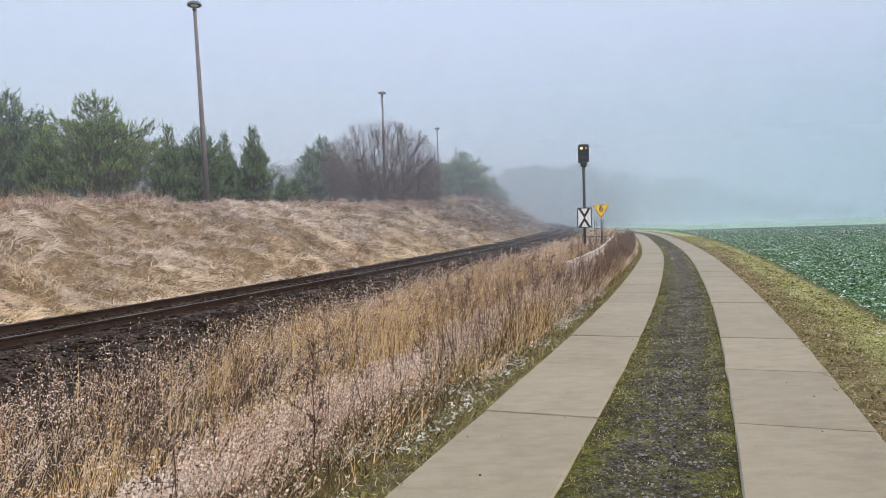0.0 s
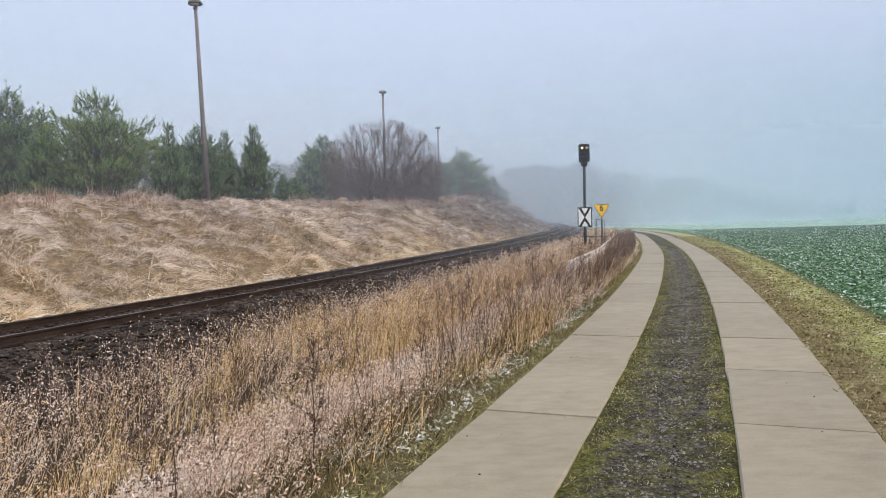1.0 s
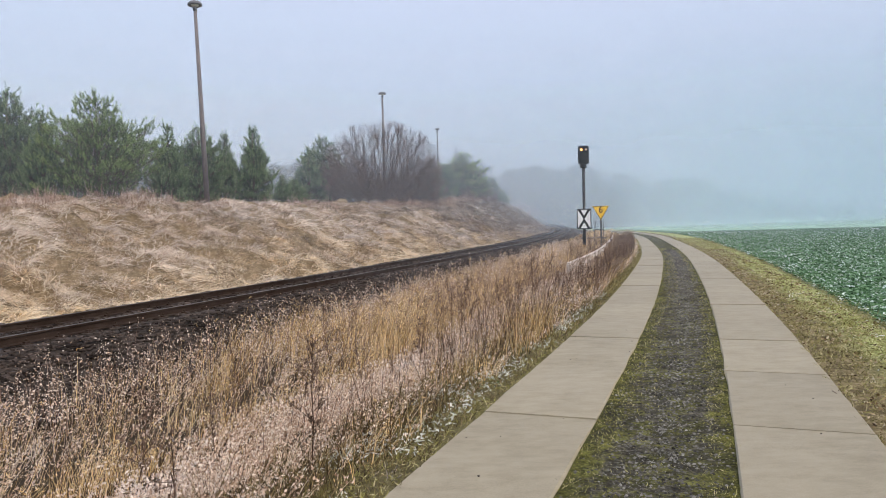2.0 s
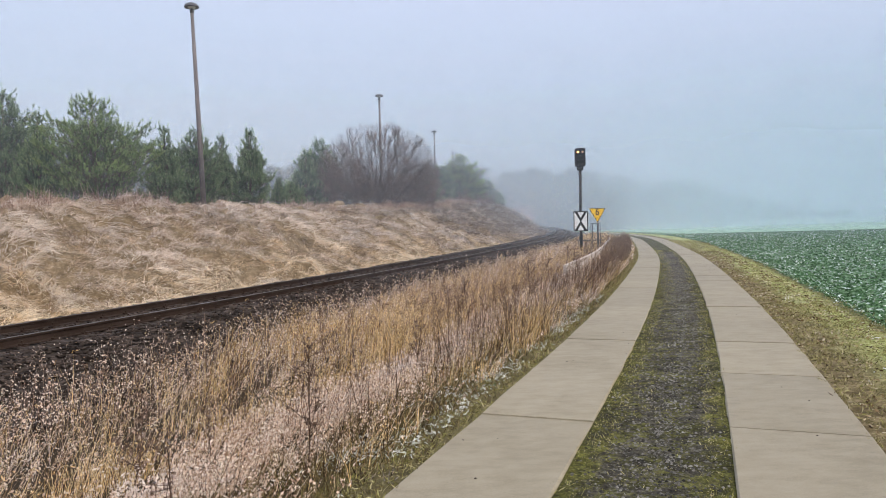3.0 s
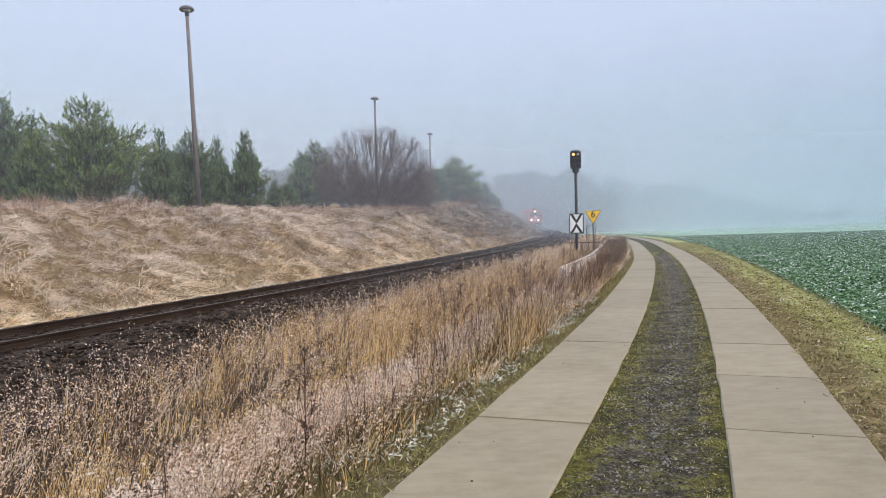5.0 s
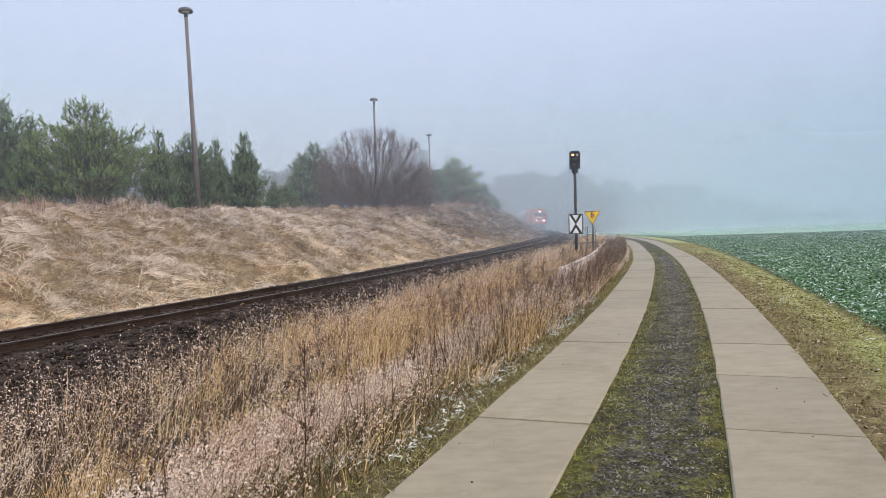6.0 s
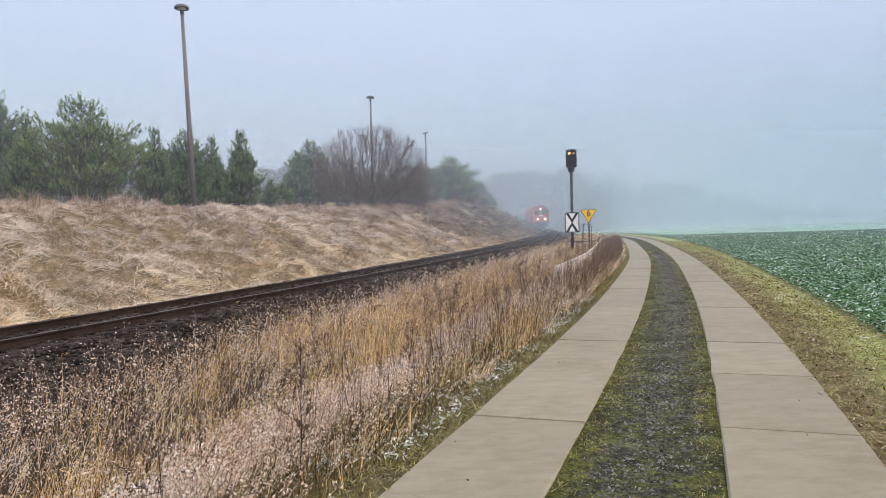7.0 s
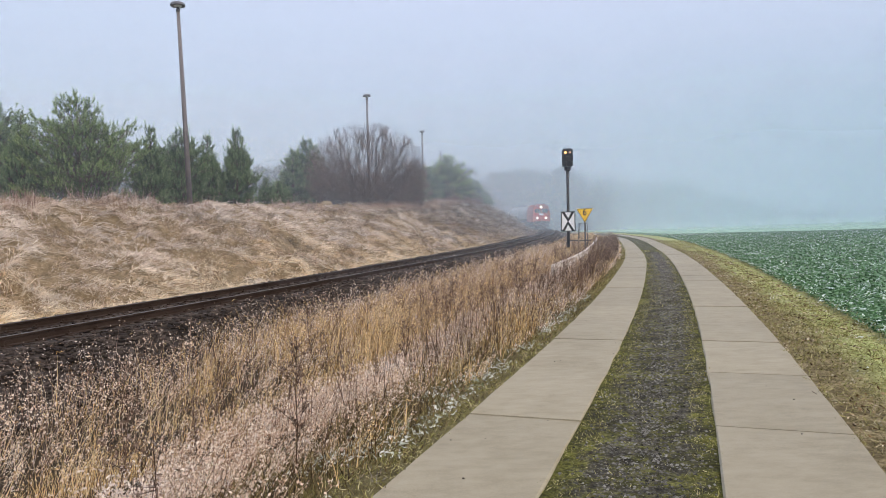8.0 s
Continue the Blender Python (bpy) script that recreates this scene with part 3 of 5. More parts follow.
def pine_leaf_material(name, dark, mid, light):
    m, nt, b = shader(name)
    rnd = nt.nodes.new("ShaderNodeNewGeometry").outputs["Random Per Island"]
    patch = noise_node(nt, 0.9, 3, where="Object")
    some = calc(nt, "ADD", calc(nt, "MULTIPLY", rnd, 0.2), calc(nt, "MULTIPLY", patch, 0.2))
    # tone carries the painted shade of the inner crown besides random variation
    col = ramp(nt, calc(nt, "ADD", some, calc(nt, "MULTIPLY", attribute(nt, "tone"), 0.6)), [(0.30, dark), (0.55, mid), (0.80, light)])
    link(nt, col, b.inputs["Base Color"])
    b.inputs["Roughness"].default_value = 0.6
    return m


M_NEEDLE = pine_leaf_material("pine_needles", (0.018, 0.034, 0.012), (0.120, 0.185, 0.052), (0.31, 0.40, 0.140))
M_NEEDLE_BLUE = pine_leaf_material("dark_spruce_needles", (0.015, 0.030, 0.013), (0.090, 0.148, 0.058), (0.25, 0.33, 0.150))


BUSHY = ((0, 0.80), (0.14, 0.97), (0.36, 1.0), (0.52, 0.82), (0.64, 0.50), (0.76, 0.36), (0.88, 0.26), (0.96, 0.13), (1.0, 0.05))
SLENDER = ((0, 0.95), (0.2, 1.0), (0.42, 0.70), (0.66, 0.36), (0.85, 0.15), (1.0, 0.04))
ROUND = ((0, 0.85), (0.2, 1.0), (0.45, 0.88), (0.65, 0.56), (0.82, 0.28), (1.0, 0.05))


def pine(name, seed, height, radius, profile, gap, tufts, mat, per=34, label="", group="pines on the bank"):
    """Whorls of rising limbs that end in upright bottle-brush tufts, sparse towards the top."""
    rng = np.random.default_rng(seed)
    ob = empty(name, Matrix.Identity(4), label, "tree", group)
    limbs = [((0, 0, -0.3), (0.03, 0.02, height * 0.5), 0.02 * height, 0.013 * height), ((0.03, 0.02, height * 0.5), (0, 0, height * 0.97), 0.013 * height, 0.012)]
    shoots, tone = [(0, 0, height * 0.90, 0, 0, 1, height * 0.09)], [0.8]
    z = height * 0.02
    while z < height * 0.95:
        f = z / height
        reach = radius * float(np.interp(f, [p[0] for p in profile], [p[1] for p in profile]))
        count = int(rng.integers(5, 8)) if f < 0.7 else int(rng.integers(4, 6))
        start = rng.uniform(0, 6.283)
        for k in range(count):
            a = start + 6.283 * k / count + rng.uniform(-0.35, 0.35)
            l = reach * rng.uniform(0.66, 1.14)
            out = np.array([math.cos(a), math.sin(a), 0.0])
            side = np.array([-math.sin(a), math.cos(a), 0.0])
            rise = rng.uniform(0.10, 0.40) + 0.35 * f
            o = np.array([0, 0, z + rng.uniform(-0.1, 0.1)])

            def spot(t):
                return o + out * l * t + np.array([0, 0, (rise * t + 0.22 * t * t) * l])

            limbs.append((o, spot(0.55), 0.014 + 0.008 * l, 0.012))
            limbs.append((spot(0.55), spot(1.0), 0.012, 0.006))
            m = max(3, int(l * tufts * (1.0 if f < 0.66 else 0.72)))
            for j in range(m):
                t = 0.22 + 0.78 * ((j + rng.random()) / m) ** 0.75
                spread = rng.normal() * 0.36 * l * (0.25 + 0.75 * t) * (1.15 - 0.6 * t)
                c = spot(t) + side * spread + np.array([0, 0, rng.normal() * 0.06 + 0.05 * abs(spread)])
                if abs(spread) > 0.12 and rng.random() < 0.5:
                    limbs.append((spot(t * 0.85), c, 0.008, 0.005))
                d = unit(rng.normal(size=3) * 0.26 + out * 0.40 + side * np.sign(spread) * 0.22 + np.array([0, 0, 0.95]))
                shoots.append((*c, *d, rng.uniform(0.16, 0.40)))
                # inner tufts darker: crown shade put into the tone, over random variation
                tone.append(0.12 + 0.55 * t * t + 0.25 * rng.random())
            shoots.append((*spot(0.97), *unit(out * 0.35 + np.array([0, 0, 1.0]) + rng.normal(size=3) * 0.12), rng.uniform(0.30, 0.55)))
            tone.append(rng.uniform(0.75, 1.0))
        z += height * gap * rng.uniform(0.8, 1.2) * (1.0 if f < 0.6 else 1.35)
    shoots, tone = np.array(shoots), np.array(tone)
    squeeze = height / float((shoots[:, 2] + shoots[:, 5] * shoots[:, 6]).max())
    shoots[:, 2] *= squeeze
    limbs = [(np.asarray(a) * (1, 1, squeeze), np.asarray(b) * (1, 1, squeeze), r, q) for a, b, r, q in limbs]
    limb_mesh("trunk", limbs[:2], M_BARK, ob, 8)
    tagged(limb_mesh("branches", limbs[2:], M_BARK, ob, 4), kind="stuff")
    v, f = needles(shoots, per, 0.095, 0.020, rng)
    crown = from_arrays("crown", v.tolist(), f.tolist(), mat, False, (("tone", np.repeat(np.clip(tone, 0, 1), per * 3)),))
    crown.parent = ob
    return ob


def set_tree(x, y, scale=1.0, turn=0.0, wide=1.0):
    return Matrix.Translation((x, y, ground_at(x, y) - 0.1)) @ Matrix.Rotation(turn, 4, "Z") @ Matrix.Diagonal((scale * wide, scale * wide, scale, 1))


def build_trees():
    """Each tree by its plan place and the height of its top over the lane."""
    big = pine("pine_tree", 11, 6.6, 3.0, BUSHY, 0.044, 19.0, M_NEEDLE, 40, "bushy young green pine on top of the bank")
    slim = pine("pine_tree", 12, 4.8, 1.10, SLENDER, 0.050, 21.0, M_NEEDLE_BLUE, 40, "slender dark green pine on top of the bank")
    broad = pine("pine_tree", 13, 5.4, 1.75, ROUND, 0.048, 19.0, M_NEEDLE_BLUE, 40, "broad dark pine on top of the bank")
    tall, placed = {big: 6.6, slim: 4.8, broad: 5.4}, set()
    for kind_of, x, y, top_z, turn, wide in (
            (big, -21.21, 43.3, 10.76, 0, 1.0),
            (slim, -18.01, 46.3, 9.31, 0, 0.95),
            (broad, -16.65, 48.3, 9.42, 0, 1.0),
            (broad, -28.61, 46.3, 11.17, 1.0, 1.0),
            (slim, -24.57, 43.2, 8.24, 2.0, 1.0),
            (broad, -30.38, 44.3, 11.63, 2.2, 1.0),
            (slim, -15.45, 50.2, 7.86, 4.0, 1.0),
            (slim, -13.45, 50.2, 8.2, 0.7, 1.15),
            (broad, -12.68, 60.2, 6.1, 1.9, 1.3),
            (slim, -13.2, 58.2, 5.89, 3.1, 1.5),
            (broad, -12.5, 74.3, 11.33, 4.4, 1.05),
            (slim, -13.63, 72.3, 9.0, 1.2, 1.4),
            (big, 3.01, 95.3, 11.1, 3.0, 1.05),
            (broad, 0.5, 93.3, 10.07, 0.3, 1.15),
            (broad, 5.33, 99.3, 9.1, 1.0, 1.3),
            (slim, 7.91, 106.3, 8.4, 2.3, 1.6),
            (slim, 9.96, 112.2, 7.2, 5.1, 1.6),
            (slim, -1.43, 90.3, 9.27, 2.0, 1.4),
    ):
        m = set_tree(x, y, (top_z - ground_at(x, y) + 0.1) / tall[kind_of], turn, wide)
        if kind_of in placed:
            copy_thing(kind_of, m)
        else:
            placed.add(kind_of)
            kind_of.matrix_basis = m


build_trees()


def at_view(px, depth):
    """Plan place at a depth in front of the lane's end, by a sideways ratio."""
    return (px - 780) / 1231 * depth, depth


def bare_bush(name, seed, height, spread, stems, label):
    """Many stems fan out from one root to a dome, with side shoots and fine twigs that end near it."""
    rng = np.random.default_rng(seed)
    ob = empty(name, Matrix.Identity(4), label, "bush", "bare bushes on the bank")
    limbs, twigs = [], []

    def run(p, way, length, r0, r1, segments, bend, store):
        path = [p]
        for i in range(segments):
            q = path[-1] + way * length / segments
            store.append((path[-1], q, r0 + (r1 - r0) * i / segments, r0 + (r1 - r0) * (i + 1) / segments))
            path.append(q)
            way = unit(way + rng.normal(size=3) * bend + np.array([0, 0, 0.05]))
        return path, way

    def room(p, way):
        """Length from p along way to the dome."""
        k = np.array([1 / spread, 1 / spread, 1 / (height * 0.60)])
        c, w = (p - np.array([0, 0, height * 0.40])) * k, way * k
        b, q = float(c @ w), float(c @ c) - 1
        return (-b + math.sqrt(max(b * b - float(w @ w) * q, 0.0))) / float(w @ w)

    for k in range(stems):
        a = 2.399963 * k + rng.uniform(-0.3, 0.3)
        tilt = 1.36 * math.sqrt((k + 0.5) / stems)
        way = np.array([math.cos(a) * math.sin(tilt), math.sin(a) * math.sin(tilt), math.cos(tilt)])
        root = np.array([math.cos(a) * 0.09 * spread, math.sin(a) * 0.09 * spread, -0.1])
        length = room(root, way) * rng.uniform(0.72, 0.96)
        path, _ = run(root, way, length, 0.0028 * height, 0.010, 7, 0.05, limbs)
        for i in range(2, 8):
            along_way = unit(path[i] - path[i - 1])
            for _ in range(2 if i < 7 else 3):
                w = unit(along_way + rng.normal(size=3) * 0.42 + np.array([0, 0, 0.12]))
                sub, end = run(path[i], w, min(room(path[i], w) * rng.uniform(0.6, 1.02), 0.42 * height), 0.012, 0.007, 4, 0.10, limbs)
                for j in (1, 2, 3, 4):
                    for _ in range(2):
                        v = unit(sub[j] - sub[j - 1] + rng.normal(size=3) * 0.16 + np.array([0, 0, 0.05]))
                        run(sub[j], v, min(room(sub[j], v) * rng.uniform(0.7, 1.1), rng.uniform(0.08, 0.18) * height), 0.010, 0.006, 2, 0.12, twigs)
    limb_mesh("branches", limbs, M_TWIG, ob, 4)
    tagged(limb_mesh("twigs", twigs, M_TWIG, ob, 3), kind="stuff")
    return ob


def build_bushes():
    a = bare_bush("bare_bush", 21, 9.2, 6.1, 78, "large leafless reddish-brown domed bush on the bank")
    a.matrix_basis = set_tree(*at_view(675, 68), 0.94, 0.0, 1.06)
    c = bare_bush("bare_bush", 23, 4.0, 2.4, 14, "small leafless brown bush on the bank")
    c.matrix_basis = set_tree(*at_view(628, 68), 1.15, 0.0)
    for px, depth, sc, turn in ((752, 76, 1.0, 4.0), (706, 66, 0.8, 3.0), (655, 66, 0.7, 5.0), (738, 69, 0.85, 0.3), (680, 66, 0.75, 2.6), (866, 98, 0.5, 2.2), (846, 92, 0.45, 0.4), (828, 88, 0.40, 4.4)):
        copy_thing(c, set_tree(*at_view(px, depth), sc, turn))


build_bushes()


def far_woods():
    """Dim woods in the fog: rough conifers and bare crowns, joined."""
    rng = np.random.default_rng(5)
    vs, fs, o = [], [], 0
    plan = []
    for i in range(46):
        plan.append((rng.uniform(360, 560), rng.uniform(118, 150), rng.uniform(5.5, 9.0)))
    for i in range(60):
        plan.append((rng.uniform(-80, 360), rng.uniform(95, 140), rng.uniform(6.0, 9.5)))
    for i in range(90):
        px = rng.uniform(860, 1105)
        plan.append((px, rng.uniform(172, 215), rng.uniform(11, 17) * (0.85 if px > 1060 or px < 900 else 1.0)))
    for i in range(80):
        px = 1090 + 420 * rng.random() ** 1.4
        plan.append((px, rng.uniform(205, 235) + (px - 1090) * 0.24, rng.uniform(11, 17) * min(1.0, max(0.3, (1530 - px) / 300))))
    for i in range(70):
        plan.append((rng.uniform(560, 900), rng.uniform(170, 215), rng.uniform(7, 11)))
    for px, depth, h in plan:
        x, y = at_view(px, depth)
        z = ground_at(x, y)
        n = 420
        t = rng.random(n) ** 0.8
        r = h * 0.30 * np.sqrt(np.sin(np.pi * np.clip(t * 0.86 + 0.12, 0, 1))) * rng.uniform(0.3, 1.0, n)
        a = rng.uniform(0, 6.283, n)
        c = np.stack([x + r * np.cos(a), y + r * np.sin(a), z + h * (0.06 + 0.9 * t)], -1)
        tri = c[:, None] + rng.normal(size=(n, 3, 3)) * h * 0.035
        vs.append(tri.reshape(-1, 3))
        fs.append(np.arange(n * 3).reshape(-1, 3) + o)
        o += n * 3
    m = surface("far_wood_foliage", (0.022, 0.030, 0.020), (0.07, 0.075, 0.05), 0.3, 3, 0.9, relief=0, island=0.5, where="Object")
    ob = from_arrays("far_woods", np.concatenate(vs).tolist(), np.concatenate(fs).tolist(), m, False)
    tagged(ob, "dim mixed woods fading in the fog behind the field", "woods", kind="stuff")


far_woods()


# ---- grass and weeds ----
def blades(name, pos, way, length, width, droop, mat, label, category, rng, extra=()):
    """Bent blades: pos N x 3, way N x 3, droop N x 3 at the tip."""
    n = len(pos)
    side = np.cross(way, rng.normal(size=(n, 3)))
    side /= np.linalg.norm(side, axis=1, keepdims=True) + 1e-9
    side *= (width / 2)[:, None]
    mid = pos + way * (length * 0.55)[:, None] + droop * 0.28
    tip = pos + way * length[:, None] + droop
    v = np.stack([pos - side, pos + side, mid + side * 0.8, mid - side * 0.8, tip], 1).reshape(-1, 3)
    i = np.arange(n) * 5
    quads = np.stack([i, i + 1, i + 2, i + 3], -1).tolist()
    tris = np.stack([i + 3, i + 2, i + 4], -1).tolist()
    ob = from_arrays(name, v.tolist(), quads + tris, mat, False, [(key, np.repeat(vals, 5)) for key, vals in extra])
    return tagged(ob, label, category, kind="stuff")


def bank_material():
    m, nt, b = shader("bleached_bank_grass")
    rnd = nt.nodes.new("ShaderNodeNewGeometry").outputs["Random Per Island"]
    wide, tuft = noise_node(nt, 0.32, 3), noise_node(nt, 2.3, 4, 0.65, stretch=(1, 1, 2.0))
    tone = calc(nt, "ADD", calc(nt, "MULTIPLY", rnd, 0.18), calc(nt, "ADD", calc(nt, "MULTIPLY", attribute(nt, "tone"), 0.42), calc(nt, "MULTIPLY", tuft, 0.40)))
    col = ramp(nt, tone, [(0.24, (0.065, 0.052, 0.022)), (0.35, (0.27, 0.175, 0.078)), (0.45, (0.82, 0.60, 0.35)), (0.60, (0.98, 0.85, 0.66))])
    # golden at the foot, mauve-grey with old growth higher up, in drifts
    # noise pockets of dark olive paint the shade between tussocks into the colour
    shade_pockets = remap(nt, noise_node(nt, 1.1, 5, 0.68, stretch=(1, 1, 1.8)), 0.54, 0.66)
    col = mix(nt, calc(nt, "MULTIPLY", shade_pockets, 0.55), col, (0.10, 0.078, 0.036))
    mauve = ramp(nt, tone, [(0.24, (0.058, 0.044, 0.030)), (0.36, (0.22, 0.165, 0.128)), (0.47, (0.60, 0.48, 0.395)), (0.62, (0.95, 0.85, 0.77))])
    drift = calc(nt, "ADD", attribute(nt, "up"), calc(nt, "MULTIPLY", calc(nt, "SUBTRACT", wide, 0.5), 2.2))
    col = mix(nt, calc(nt, "MULTIPLY", remap(nt, drift, 0.10, 0.55), 0.85), col, mauve)
    f = calc(nt, "ADD", calc(nt, "MULTIPLY", noise_node(nt, 0.45, 5), 0.6), calc(nt, "MULTIPLY", noise_node(nt, 3.5, 3), 0.4))
    col = mix(nt, calc(nt, "MULTIPLY", remap(nt, f, 0.48, 0.60), 0.60), col, mix(nt, rnd, (0.25, 0.205, 0.18), (0.95, 0.88, 0.83)))
    link(nt, col, b.inputs["Base Color"])
    b.inputs["Roughness"].default_value = 0.75
    thin_leaf(nt, b, col, 0.25)
    return m


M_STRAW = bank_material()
M_CREST = blade_material("mauve_brown_dead_stems", [(0.2, (0.12, 0.07, 0.05)), (0.5, (0.33, 0.215, 0.165)), (0.85, (0.62, 0.48, 0.40))], 0.3, 1.0, (0.86, 0.77, 0.73), 0.2)
M_GOLD = blade_material("golden_dry_grass", [(0.22, (0.060, 0.036, 0.016)), (0.38, (0.36, 0.215, 0.080)), (0.50, (0.84, 0.57, 0.255)), (0.74, (0.98, 0.79, 0.47))], 0.22, 0.5, (0.95, 0.82, 0.71), 0.28)
M_FROSTED = blade_material("hoarfrosted_herbs", [(0.2, (0.36, 0.22, 0.14)), (0.45, (0.80, 0.61, 0.46)), (0.75, (0.98, 0.86, 0.74))], 0.45, 0.8, (0.99, 0.90, 0.84), 0.35)
M_FROSTSTEM = blade_material("pinkish_dead_stems", [(0.22, (0.20, 0.11, 0.06)), (0.42, (0.64, 0.44, 0.29)), (0.70, (0.96, 0.78, 0.60))], 0.30, 1.0, (0.97, 0.87, 0.79), 0.35)
M_LEAF = blade_material("frosted_green_leaves", [(0.2, (0.06, 0.08, 0.03)), (0.5, (0.18, 0.21, 0.08)), (0.8, (0.42, 0.44, 0.26))], 0.85, 2.5, (0.92, 0.93, 0.91), 0.25)
M_UNDER = blade_material("dark_undergrowth", [(0.22, (0.030, 0.020, 0.012)), (0.42, (0.11, 0.075, 0.035)), (0.60, (0.17, 0.15, 0.055)), (0.85, (0.46, 0.33, 0.19))], 0.12, 1.5)
M_LITTER = blade_material("fallen_leaves_and_straw", [(0.25, (0.05, 0.03, 0.015)), (0.45, (0.20, 0.125, 0.06)), (0.62, (0.40, 0.31, 0.18)), (0.85, (0.80, 0.72, 0.58))], 0.12, 1.2)
M_STALK = blade_material("dead_brown_stalks", [(0.2, (0.035, 0.021, 0.015)), (0.6, (0.085, 0.052, 0.036)), (0.9, (0.16, 0.105, 0.075))], 0.0)
M_SEED = blade_material("frosted_seed_heads", [(0.2, (0.07, 0.045, 0.035)), (0.5, (0.19, 0.125, 0.090)), (0.85, (0.58, 0.45, 0.36))], 0.15, 2.5)
M_VERGE = blade_material("mossy_verge_grass", [(0.25, (0.10, 0.085, 0.03)), (0.42, (0.22, 0.20, 0.065)), (0.58, (0.33, 0.32, 0.10)), (0.85, (0.62, 0.54, 0.34))], 0.15, 0.9)
def crop_material():
    m, nt, b = shader("green_crop_leaves")
    rnd = nt.nodes.new("ShaderNodeNewGeometry").outputs["Random Per Island"]
    patch = noise_node(nt, 0.6, 4)
    col = ramp(nt, calc(nt, "ADD", calc(nt, "MULTIPLY", rnd, 0.7), calc(nt, "MULTIPLY", patch, 0.3)), [(0.15, (0.022, 0.052, 0.022)), (0.45, (0.085, 0.185, 0.082)), (0.75, (0.22, 0.38, 0.19))])
    f = calc(nt, "ADD", calc(nt, "MULTIPLY", rnd, 0.75), calc(nt, "MULTIPLY", noise_node(nt, 0.9, 4), 0.5))
    col = mix(nt, remap(nt, f, 0.84, 0.95), col, (0.84, 0.92, 0.90))
    link(nt, col, b.inputs["Base Color"])
    b.inputs["Roughness"].default_value = 0.5
    return m


M_CROP = crop_material()


def build_bank_grass():
    rng = np.random.default_rng(31)
    n_tuft, per = 12000, 28
    s = np.where(rng.random(n_tuft) < 0.10, rng.uniform(-14, 2, n_tuft), 2 + 118 * rng.random(n_tuft) ** 1.7)
    d = -2.15 - 11.2 * rng.random(n_tuft) ** 0.9
    x, y, th = on_line(RAIL, s, d)
    big = (0.72 + s.clip(0) / 75) * rng.choice([0.7, 0.95, 1.25, 1.75], n_tuft, p=[0.35, 0.3, 0.23, 0.12])
    tone = np.clip(rng.random(n_tuft) * 0.65 + 0.22 + 0.3 * lumps(x, y, 4.5) + 0.12 * (d > -5.0) - 0.70 * np.clip((s - 30) / 40, 0, 1), 0, 1)
    flow = th + math.pi / 2 + lumps(x * 0.7, y * 0.7, 4.0) * 1.2
    up = np.clip((-d - 3.0) / 8.0, 0, 1) + 0.6 * np.clip((s - 42) / 35, 0, 1)
    x, y, th, big, tone, flow, up = (np.repeat(v, per) for v in (x, y, th, big, tone, flow, up))
    n = len(x)
    a = rng.uniform(0, 6.283, n)
    r = np.sqrt(rng.random(n)) * 0.16 * big
    x, y = x + r * np.cos(a), y + r * np.sin(a)
    z = ground_z(x, y) - 0.02
    lean = np.stack([np.sin(flow) * 0.8 + 0.6 * np.cos(a), np.cos(flow) * 0.8 + 0.6 * np.sin(a), 0.0 * x], -1)
    way = unit(lean * rng.uniform(0.35, 1.0, n)[:, None] + rng.normal(size=(n, 3)) * 0.22 + np.array([0, 0, 0.75]))
    length = rng.uniform(0.22, 0.58, n) * big ** 0.7
    droop = (lean * rng.uniform(0.35, 0.8, n)[:, None] + np.array([0, 0, -0.85])) * length[:, None] * rng.uniform(0.6, 1.0, n)[:, None]
    width = rng.uniform(0.006, 0.015, n) * big
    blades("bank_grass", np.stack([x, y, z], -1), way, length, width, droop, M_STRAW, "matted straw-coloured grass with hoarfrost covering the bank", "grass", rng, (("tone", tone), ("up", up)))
    # upright dead stems along the crest and in patches on the slope
    n = 52000
    s = 2 + 118 * rng.random(n) ** 1.3
    d = np.where(rng.random(n) < 0.6, rng.normal(size=n) * 0.9 - 11.6, -3.2 - 8.0 * rng.random(n))
    x, y, th = on_line(RAIL, s, d)
    k = lumps(x, y, 5.5) + 0.5 * lumps(y, x, 2.0)
    keep = rng.random(n) < np.clip(np.where(d < -10.2, 0.40 + 0.6 * k, -0.36 + 1.0 * k) + np.where(s > 48, 0.55, 0.0), 0, 1)
    x, y, s = x[keep], y[keep], s[keep]
    n = len(x)
    way = unit(rng.normal(size=(n, 3)) * 0.22 + np.array([0, 0, 1.0]))
    length = rng.uniform(0.25, 0.75, n)
    blades("bank_stems", np.stack([x, y, ground_z(x, y)], -1), way, length, rng.uniform(0.006, 0.012, n) * (0.8 + s / 40), rng.normal(size=(n, 3)) * 0.12, M_CREST, "upright dead mauve-brown stems along the crest of the bank", "weeds", rng)


build_bank_grass()


def weed_places(n, rng, power, s_max=75, lo=0.0, hi=1.0, back=0.18):
    """Places between the ballast's foot and the lane, thinning with distance; t runs from ballast 0 to lane 1."""
    u = -4 + (s_max + 4) * rng.random(n) ** power
    u = np.where(rng.random(n) < back, rng.uniform(-16, -3.5, n), u)
    t = rng.uniform(lo, hi, n)
    ex, ey, th = on_line(LANE, u, np.full(n, -2.05))
    _, d = along(RAIL, ex, ey)
    w = np.maximum(d - 3.1, 0.1)
    off = (1 - t) * w
    x, y = ex - off * np.cos(th), ey + off * np.sin(th)
    ok = (np.hypot(x, y) > 1.7)
    return x[ok], y[ok], u[ok], t[ok], off[ok]


